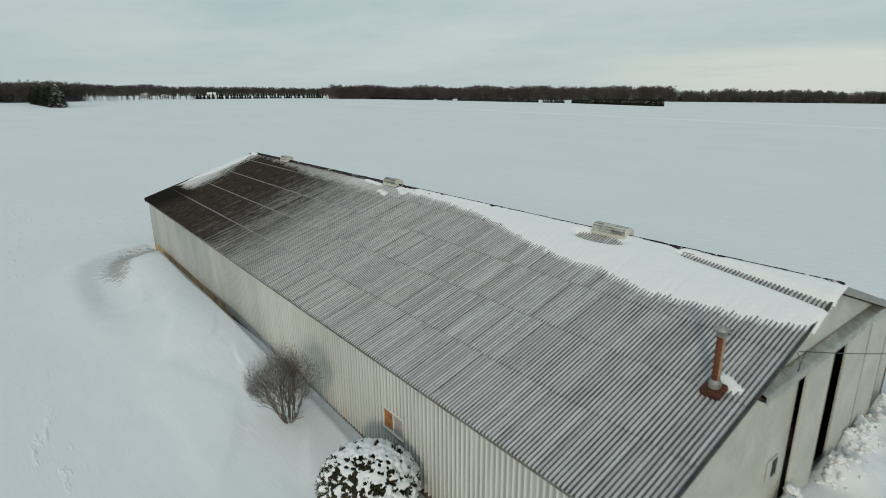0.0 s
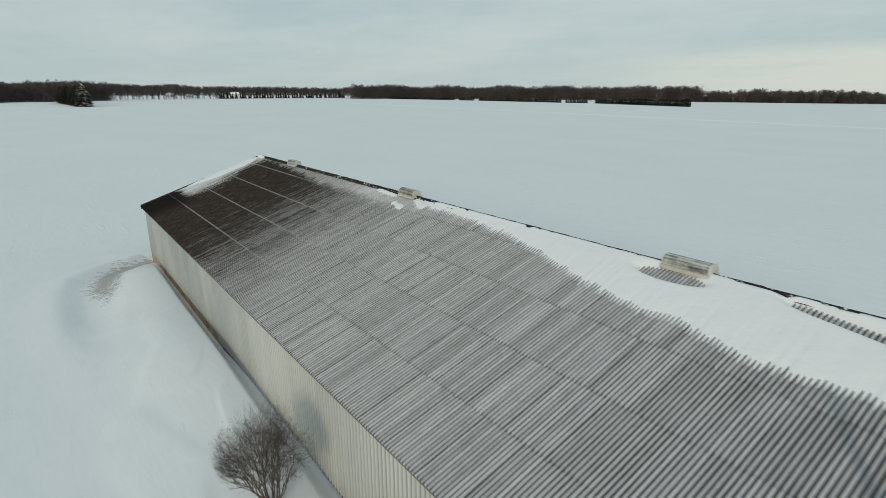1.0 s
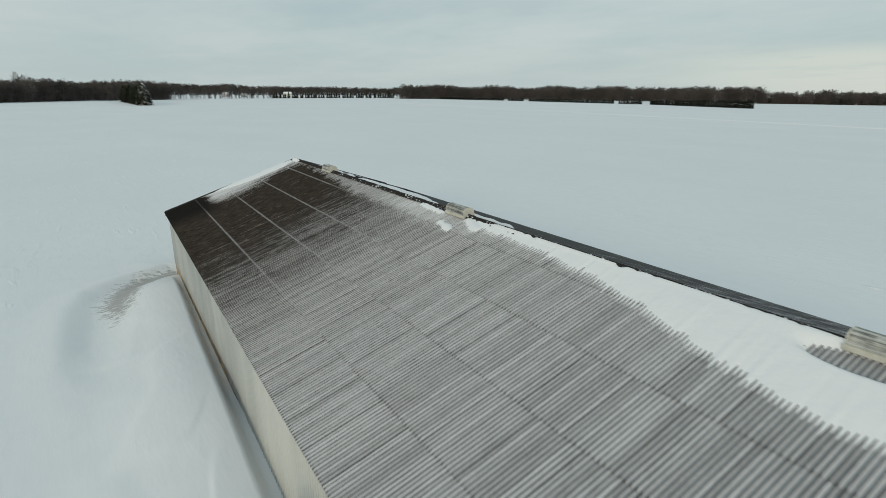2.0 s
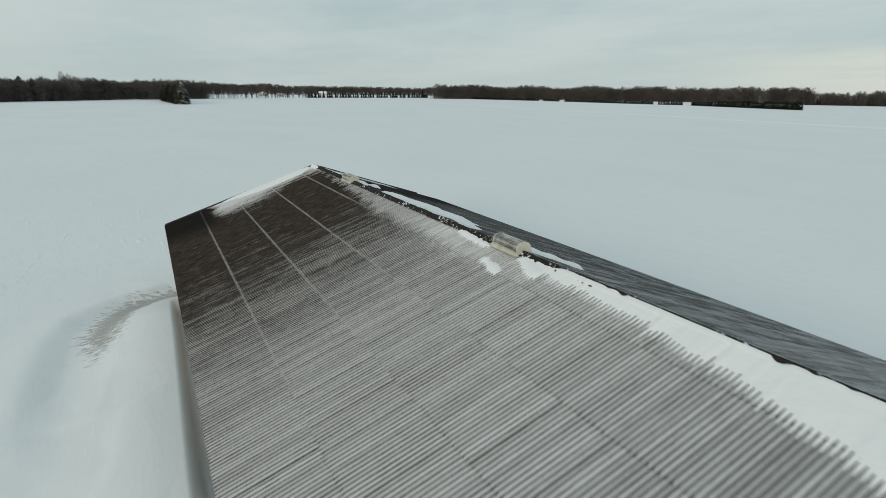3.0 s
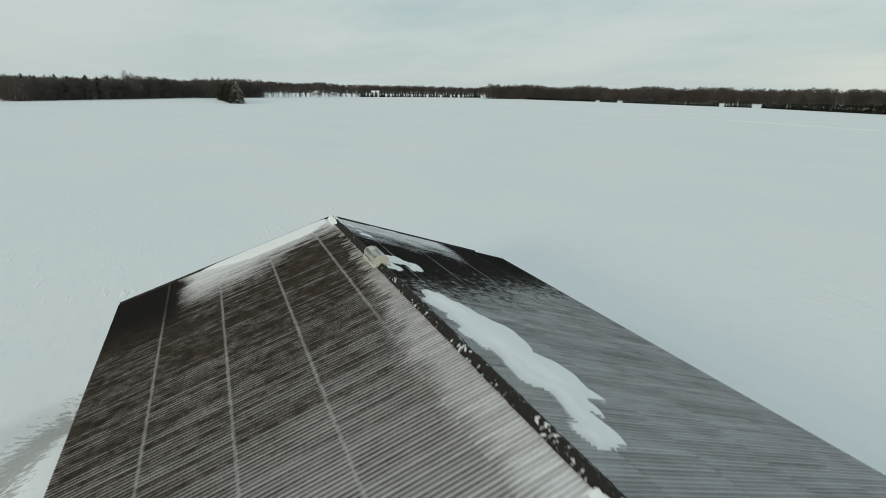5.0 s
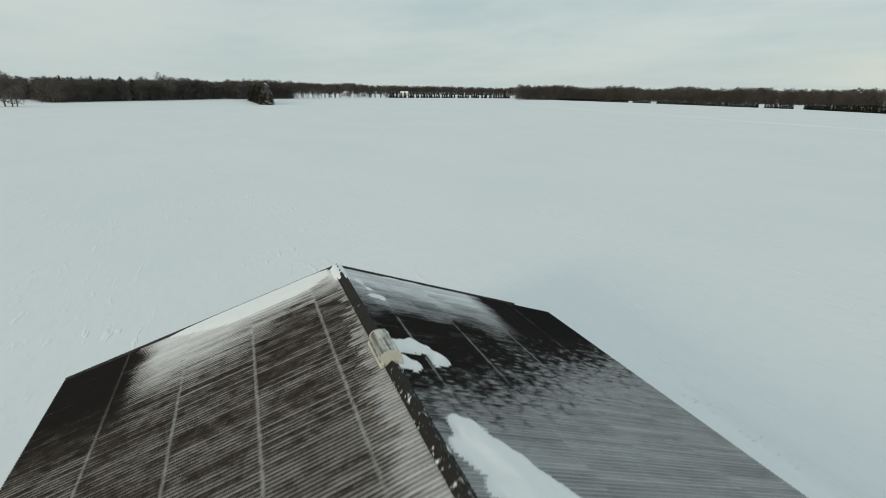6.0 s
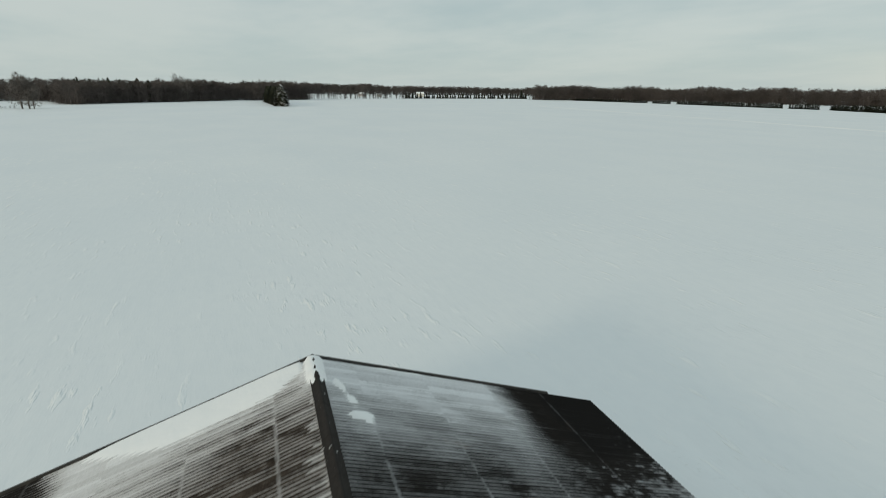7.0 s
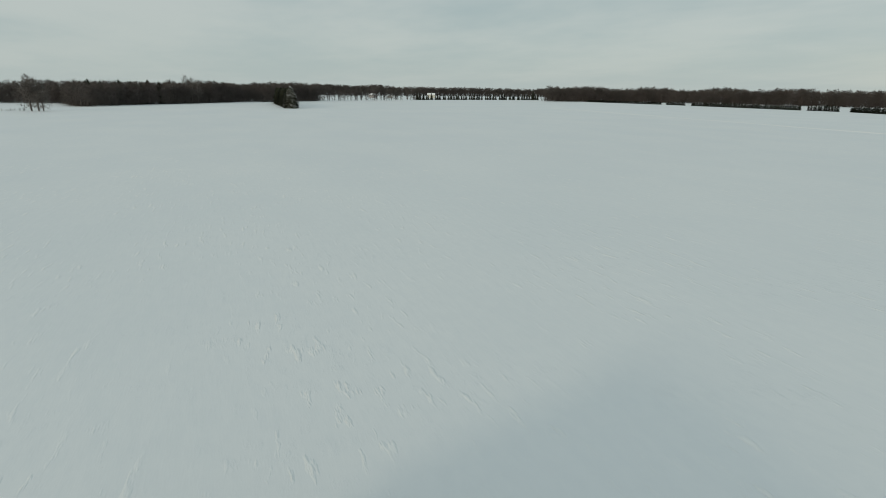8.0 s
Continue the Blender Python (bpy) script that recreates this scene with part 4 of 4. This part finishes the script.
wood("bare_wood", "grey-brown leafless wood beyond the field", [(-300, 345), (-140, 374), (-112, 377), (-90, 322), (-80, 346), (-51, 385), (-20, 434), (3, 443), (42, 484)], 60, 760, 11.8, 13.7, under=3, slim=1.2)
wood("roadside_trees", "open row of leafless roadside trees", [(46, 492), (100, 530), (148, 562)], 5, 60, 11.5, 11.5, THIN, slim=0.7)
wood("bare_wood", "tall leafless brown wood behind the hedges", [(292, 560), (400, 562), (490, 500), (565, 400), (592, 312)], 70, 640, 15.0, 18.0, push=(0.6, 0.8), slim=1.35)
wood("bare_wood", "leafless wood along the far field edge", [(585, 318), (640, 258), (692, 192), (742, 130), (790, 20), (800, -90)], 60, 560, 13.6, 13.2, push=(1, 0.2), slim=1.35, under=3)
wood("distant_wood", "low dark wood on the horizon", [(-170, 690), (-20, 760), (160, 860), (420, 900), (700, 820)], 30, 1300, 14.5, 14.5, DISTANT, slim=1.3)
wood("scrub", "low grey scrub at the wood's edge", [(24, 452), (44, 486)], 6, 46, 2.4, 2.8, BRUSH)
wood("scrub", "low scrub beside a lone tree", [(-104, 268), (-96, 272)], 4, 14, 1.2, 1.6, BRUSH)

# taller trees and far conifers in the bare woods
spots = [(-48 + 3 * k, 388 + k, far_tilt(-48, 388), 18.0 - 1.4 * k, 13) for k in range(3)] + [(8, 450, far_tilt(8, 450), 16, 14), (20, 462, far_tilt(20, 462), 15.5, 13)]
v, f = gather(BARE, spots)
tagged(settle(new("tall_trees", tri_mesh("tall_trees", v, f, M_PALE))), "pale leafless trees standing above the wood", "woodland", kind="stuff")
spots = [(-94 + 4.5 * k + k * k % 3, 356 + 3 * k, far_tilt(-90, 350) - 0.2, 14.6 - 0.9 * (k % 3), 9) for k in range(0, 8)]
v, f = gather(CLIPPED, spots)
tagged(settle(new("pine_stand", tri_mesh("pine_stand", v, f, M_NEEDLE))), "few dark pines rising from the bare wood", "woodland", kind="stuff")
spots = []
for k in range(200):
    q = along([(585, 330), (640, 268), (692, 202), (742, 140), (790, 30)], RNG.uniform(0, 1))
    spots.append((q.x + RNG.uniform(-8, 25), q.y + RNG.uniform(-4, 12), far_tilt(q.x, q.y), RNG.uniform(5, 12.5), RNG.uniform(10, 15)))
v, f = gather(SPRUCE, spots)
tagged(settle(new("conifer_stand", tri_mesh("conifer_stand", v, f, M_NEEDLE))), "scattered dark conifers in the far wood", "woodland", kind="stuff")


def spruce(name, label, h, w, proto, group=""):
    v, f = LUSH if proto < 0 else STOUT if proto > 2 else SPRUCE[proto]
    t = thing(name, label, "conifer tree", pose(0, 0, 0), group)
    part("crown", tri_mesh("crown", v * (w, w, h), f, M_NEEDLE), None, t)
    part("trunk", lathe([(h * 0.02, -0.3), (h * 0.012, h * 0.5)], 6), M_BARK, t)
    if proto >= 0:
        return t
    # snow on the upper side of some sprays
    some = [q for q in range(3, len(f), 2) if RNG.uniform() < 0.16]
    tv = np.concatenate([np.concatenate([v[f[q]] * (w, w, h) * (1.01, 1.01, 1) + (0, 0, 0.06), v[f[q + 1]] * (w, w, h) * (1.01, 1.01, 1) + (0, 0, 0.06)]) for q in some])
    tagged(part("snow", tri_mesh("snow", tv, np.arange(len(tv)).reshape(-1, 3), M_SNOW), None, t, "snow caught on the branches"), kind="stuff")
    return t


big = spruce("spruce", "dark spruce flecked with snow at the end of its row", 12.0, 14.5, -1, "spruce row in the field")
ROW = [(12.9 - 0.4 * k, 318 + 6.4 * k, 0.93 + 0.05 * math.sin(k * 2.3)) for k in range(15)]
settle(big, None, pose(12.9, 318, far_tilt(12.9, 318) - 0.1))
second = spruce("spruce", "dark spruce in a close row across the field", 11.6, 13.5, 3, "spruce row in the field")
settle(second, None, pose(ROW[1][0], ROW[1][1], far_tilt(ROW[1][0], ROW[1][1]) - 0.1))
for x, y, s in ROW[2:]:
    c = copy_thing(second, pose(x, y, far_tilt(x, y) - 0.1, 0, 0, RNG.uniform(0, 360)))
    c.scale = (s, s, s)

yard = spruce("farm_conifer", "small dark conifer near the distant farm", 6.4, 8.5, 1, "conifers round the farm")
settle(yard, None, pose(151, 574, far_tilt(151, 574)))
for k in range(46):
    f = (k + 0.6 + RNG.uniform(-0.35, 0.35)) / 46
    q = along([(148, 572), (234, 609), (318, 630)], f)
    s = RNG.uniform(0.75, 1.15) * (1.6 if k in (31, 43) else 1.0)
    c = copy_thing(yard, pose(q.x, q.y, far_tilt(q.x, q.y) - 0.1, 0, 0, RNG.uniform(0, 360)))
    c.scale = (s * RNG.uniform(0.9, 1.3), s, s)


def hedge(a, b, h0, h1, label):
    """A clipped evergreen row of small touching conifers."""
    n = max(3, int((Vector(b) - Vector(a)).length / 1.5))
    spots = []
    for k in range(n):
        f = k / (n - 1)
        x, y = a[0] + (b[0] - a[0]) * f + RNG.normal(0, 0.3), a[1] + (b[1] - a[1]) * f
        h = (h0 + (h1 - h0) * f) * RNG.uniform(0.85, 1.12)
        spots.append((x, y, far_tilt(x, y) - 0.2, h, RNG.uniform(4.5, 6.0)))
    v, f = gather(CLIPPED, spots)
    t = thing("hedge", label, "hedge", pose(a[0], a[1], far_tilt(*a)), "field hedges")
    part("foliage", tri_mesh("foliage", v, f, M_NEEDLE), None, t)
    lumps = [(x + RNG.uniform(-1, 1), y + RNG.uniform(-1, 1), z + h * RNG.uniform(0.55, 0.9), 0.25, 0.4) for x, y, z, h, w in spots for _ in range(2) if RNG.uniform() < 0.14]
    bl = (np.array([(1, 0, 0), (0, 1, 0), (-1, 0, 0), (0, -1, 0), (0, 0, 0.8)]), np.array([(0, 1, 4), (1, 2, 4), (2, 3, 4), (3, 0, 4)]))
    v, f = gather([bl], lumps)
    tagged(part("snow", tri_mesh("snow", v, f, M_SNOW), None, t, "snow lodged in the hedge top"), kind="stuff")


hedge((338, 550), (366, 463), 2.6, 2.7, "dark evergreen hedge with lodged snow at the field edge")
hedge((367, 455), (370, 435), 2.9, 3.1, "short dark evergreen hedge between two gaps")
hedge((373, 428), (386, 327), 3.1, 3.9, "long dark evergreen hedge with lodged snow")
hedge((387, 321), (393, 303), 4.0, 4.5, "short stout evergreen hedge")
hedge((394, 293), (368, 189), 3.9, 6.0, "tall evergreen hedge thickening at its end")


# distant farm buildings
def farmhouse(x, y, w, d, h, turn, label, wallmat):
    z = far_tilt(x, y)
    m = pose(x, y, z, 0, 0, turn)
    t = thing("farmhouse", label, "house", m)
    part("wall", boxes((-w / 2, w / 2, -d / 2, d / 2, -0.5, h)), wallmat, t, m=m)
    bm = bmesh.new()
    prism(bm, [(-w / 2 - 0.4, h - 0.1), (w / 2 + 0.4, h - 0.1), (0, h + w * 0.33)], -d / 2 - 0.4, d / 2 + 0.4)
    part("roof", bm, M_SNOW, t, "snow-covered roof", m=m)
    for s in (-1, 1):
        for k in (-1, 1):
            win = part("window", boxes((s * w / 2 - 0.03, s * w / 2 + 0.05, k * d / 4 - 0.6, k * d / 4 + 0.6, 1.0, 2.3)), M_WHITE, t, m=m)
            part("pane", boxes((s * w / 2 - 0.02, s * w / 2 + 0.07, k * d / 4 - 0.5, k * d / 4 + 0.5, 1.1, 2.2)), M_PANE, win, m=m)


farmhouse(199, 692, 6.5, 9, 4.0, 70, "pale farmhouse under a snowy roof", M_CREAM)
farmhouse(121, 672, 6, 7, 3.0, 40, "small grey farmhouse under a snowy roof", M_MAUVE)
farmhouse(141, 668, 4.5, 6, 2.4, 80, "low grey shed under a snowy roof", M_LEAD)

# lone bare tree
tree = thing("bare_tree", "lone leafless tree with twin trunks in the field", "tree", pose(-92, 269.5, far_tilt(-92, 269.5)))
for dx, s in ((-1.2, 1.0), (1.3, 0.9), (3.0, 0.75)):
    rng = np.random.default_rng(int(40 + dx * 10))
    v, f = twiggy_arrays(rng, 1300, 0.28)
    v = v * (17.5 * s, 17.5 * s, 15.6 * s)
    part("trunk_and_crown", tri_mesh("trunk_and_crown", v, f, M_PALE), None, tree, m=pose(-92 + dx, 269.5, far_tilt(-92, 269.5) - 0.2))

# bare bush by the wall
BX, BY = -8.33, -24.52
bush = thing("bare_bush", "leafless brown bush in the snow beside the wall", "bush", pose(BX, BY, ground_z(BX, BY)))
rng = np.random.default_rng(11)
foot = Vector((BX, BY, ground_z(BX, BY) - 0.05))
heart, girth = Vector((0.0, 0.05, 1.58)), Vector((1.16, 1.16, 1.12))


def within(p):
    q = p - heart
    return (q.x / girth.x) ** 2 + (q.y / girth.y) ** 2 + (q.z / girth.z) ** 2


def stem_arrays(lean, a):
    """One stem, forking again and again inside a rounded crown."""
    segs = []

    def grow(p, d, length, r, level):
        q = p + d * length
        if within(q) > rng.uniform(0.85, 1.12) and q.z > 0.5:
            return
        mid = p.lerp(q, 0.5) + Vector(rng.normal(0, 0.05 * length, 3))
        segs.extend(((p, mid, r, r * 0.8, level), (mid, q, r * 0.8, r * 0.6, level)) if level < 3 else ((p, q, r, r * 0.5, level),))
        if level >= 6:
            return
        for k in range((3, 3, 3, 4, 3, 2)[level]):
            e = (d + Vector(rng.normal(0, 0.31 + 0.05 * level, 3)) + Vector((0, 0, 0.16))).normalized()
            grow(q if k == 0 else mid.lerp(q, rng.uniform(0, 1)), e, length * rng.uniform(0.62, 0.92), r * rng.uniform(0.5, 0.7), level + 1)

    start = Vector((0.10 * math.cos(a), 0.10 * math.sin(a), 0))
    grow(start, Vector((math.cos(a) * lean, math.sin(a) * lean, 1)).normalized(), rng.uniform(0.55, 0.72), rng.uniform(0.015, 0.024), 0)
    return twig_arrays(segs, 3, 0.0019)


for k in range(26):
    v, f = stem_arrays((0.15, 0.45, 0.8)[k % 3] * rng.uniform(0.8, 1.2), 2 * math.pi * k * 0.382)
    part("stem", tri_mesh("stem", v, f, M_TWIG), None, bush, m=Matrix.Translation(foot))

# rounded evergreen under snow
SX, SY, SR = -8.1, -28.52, 1.16
sz = ground_z(SX, SY)
shrub = thing("snowy_shrub", "rounded evergreen shrub capped with lumpy snow", "shrub", pose(SX, SY, sz))
rng = np.random.default_rng(3)
vs, fs = [], []
for k in range(5200):
    z = rng.uniform(-0.45, 1.0)
    a = rng.uniform(0, 2 * math.pi)
    r = math.sqrt(max(0.0, 1 - z * z)) if z > 0 else 1.0 - 0.12 * z * z
    n = Vector((r * math.cos(a), r * math.sin(a), max(z, -0.2) * 0.9)).normalized()
    p = Vector((SX, SY, sz + 0.62)) + Vector((n.x * SR, n.y * SR, z * 0.82 if z > 0 else z * 1.1)) * rng.uniform(0.86, 1.0)
    side = n.orthogonal().normalized()
    side.rotate(Matrix.Rotation(rng.uniform(0, 6.28), 3, n))
    l, w = rng.uniform(0.05, 0.11), rng.uniform(0.012, 0.022)
    tip = p + (n * 0.6 + side * 0.5 + Vector((0, 0, rng.uniform(-0.5, 0.5)))).normalized() * l
    cross = side.cross(n) * w
    i = len(vs)
    vs += [p - cross, p + cross, tip]
    fs.append((i, i + 1, i + 2))
part("foliage", tri_mesh("foliage", [tuple(q) for q in vs], fs, M_CEDAR), None, shrub, "olive-green scale foliage")
# solid dark filling stands in for the shade inside the shrub
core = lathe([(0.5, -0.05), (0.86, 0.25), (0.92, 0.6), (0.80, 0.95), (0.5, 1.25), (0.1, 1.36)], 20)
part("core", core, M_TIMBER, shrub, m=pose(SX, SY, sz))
bm = bmesh.new()
bmesh.ops.create_icosphere(bm, subdivisions=6, radius=1.0)
gone = []
for q in bm.verts:
    n = q.co.copy()
    clump = 0.7 * noise.noise(n * 4.6) + 0.75 * noise.noise(n * 9.5) + 0.45 * noise.noise(n * 19)
    thick = 1.45 * clump + 0.70 * n.z - 0.10 + 0.34 * (0.79 * n.x - 0.62 * n.y)
    if n.z < -0.1 or thick < 0:
        gone.append(q)
    s = 0.93 + 0.16 * min(max(thick, 0), 0.6) ** 0.6 + 0.045 * noise.noise(n * 13)
    q.co = Vector((SX + n.x * SR * s, SY + n.y * SR * s, sz + 0.62 + n.z * 0.85 * s))
bmesh.ops.delete(bm, geom=gone, context="VERTS")
part("snow", bm, M_SNOW, shrub, "clumps of snow weighing on the branches", smooth=True)

# lumps of ploughed snow before the doors
ball = bmesh.new()
bmesh.ops.create_icosphere(ball, subdivisions=2, radius=1.0)
unit = (np.array([q.co for q in ball.verts]), np.array([[q.index for q in f.verts] for f in ball.faces]))
ball.free()
rng = np.random.default_rng(8)
vs, fs = [], []
for k in range(900):
    if k % 6:
        x, y = rng.uniform(0.95, 9), GABLE_NEAR - 0.26 - abs(rng.normal(0, 0.28))
    else:
        x, y = rng.normal(-1.0, 0.45), GABLE_NEAR - 0.2 - abs(rng.normal(0, 0.3))
    r = rng.uniform(0.02, 0.06) * (1.0 + 1.1 * (rng.uniform() < 0.12))
    v = unit[0] * (1 + 0.9 * np.array([noise.noise(Vector(q) * 1.8 + Vector((k, 0, 0))) for q in unit[0]]))[:, None]
    fs.append(unit[1] + len(vs) * len(unit[0]))
    vs.append(v * (r * 1.2, r, r * 0.75) + (x, y, ground_z(x, y) - r * 0.25))
tagged(part("snow_lumps", tri_mesh("snow_lumps", np.concatenate(vs), np.concatenate(fs), M_SNOW, True), None, None, "broken lumps of ploughed snow"), category="snow", kind="stuff")

# dead weeds standing in the bank
weeds = thing("dead_weeds", "clump of dead brown weeds sticking out of the snow bank", "weeds", pose(6.0, -35.2, ground_z(6.0, -35.2)))
for k in range(9):
    v, f = twig_arrays(limbs(rng, 0.75 * rng.uniform(0.7, 1.2), 0.7, (5, 4, 3), girth=0.01), 2, 0.003)
    x, y = 6.0 + rng.normal(0, 0.3), -35.2 + rng.normal(0, 0.2)
    part("stem", tri_mesh("stem", v, f, M_TWIG), None, weeds, m=pose(x, y, ground_z(x, y) - 0.05, rng.uniform(-20, 20), rng.uniform(-20, 20), rng.uniform(0, 360)))


# ---- pieces: ridge tiles, roof sheets, wall panels ----
bm = bmesh.new()
cols = []
for s, dz in ((-0.14, -0.006), (-0.085, 0.008), (-0.06, 0.025), (-0.032, 0.048), (0, 0.056), (0.032, 0.048), (0.06, 0.025), (0.085, 0.008), (0.14, -0.006)):
    z = -(RIDGE - EAVE) * abs(s) / HALF + 0.035 + dz
    cols.append([bm.verts.new((s, v, z + e)) for v, e in ((0, 0.0), (0.06, 0.012), (0.97, 0.0), (1.03, 0.0))])
for a, b in zip(cols, cols[1:]):
    for k in range(3):
        bm.faces.new((a[k], b[k], b[k + 1], a[k + 1]))
bmesh.ops.recalc_face_normals(bm, faces=bm.faces[:])
tile = bpy.data.meshes.new("ridge_tile")
bm.to_mesh(tile)
bm.free()
ridge = part("ridge", boxes((-0.03, 0.03, -LENGTH, 0, RIDGE - 0.08, RIDGE + 0.03)), M_CAP, barn, "dark ridge capping")
for k in range(34):
    part("ridge_tile", tile, M_CAP, ridge, m=pose(0, -LENGTH + k * LENGTH / 34, RIDGE + random.uniform(0, 0.006)))

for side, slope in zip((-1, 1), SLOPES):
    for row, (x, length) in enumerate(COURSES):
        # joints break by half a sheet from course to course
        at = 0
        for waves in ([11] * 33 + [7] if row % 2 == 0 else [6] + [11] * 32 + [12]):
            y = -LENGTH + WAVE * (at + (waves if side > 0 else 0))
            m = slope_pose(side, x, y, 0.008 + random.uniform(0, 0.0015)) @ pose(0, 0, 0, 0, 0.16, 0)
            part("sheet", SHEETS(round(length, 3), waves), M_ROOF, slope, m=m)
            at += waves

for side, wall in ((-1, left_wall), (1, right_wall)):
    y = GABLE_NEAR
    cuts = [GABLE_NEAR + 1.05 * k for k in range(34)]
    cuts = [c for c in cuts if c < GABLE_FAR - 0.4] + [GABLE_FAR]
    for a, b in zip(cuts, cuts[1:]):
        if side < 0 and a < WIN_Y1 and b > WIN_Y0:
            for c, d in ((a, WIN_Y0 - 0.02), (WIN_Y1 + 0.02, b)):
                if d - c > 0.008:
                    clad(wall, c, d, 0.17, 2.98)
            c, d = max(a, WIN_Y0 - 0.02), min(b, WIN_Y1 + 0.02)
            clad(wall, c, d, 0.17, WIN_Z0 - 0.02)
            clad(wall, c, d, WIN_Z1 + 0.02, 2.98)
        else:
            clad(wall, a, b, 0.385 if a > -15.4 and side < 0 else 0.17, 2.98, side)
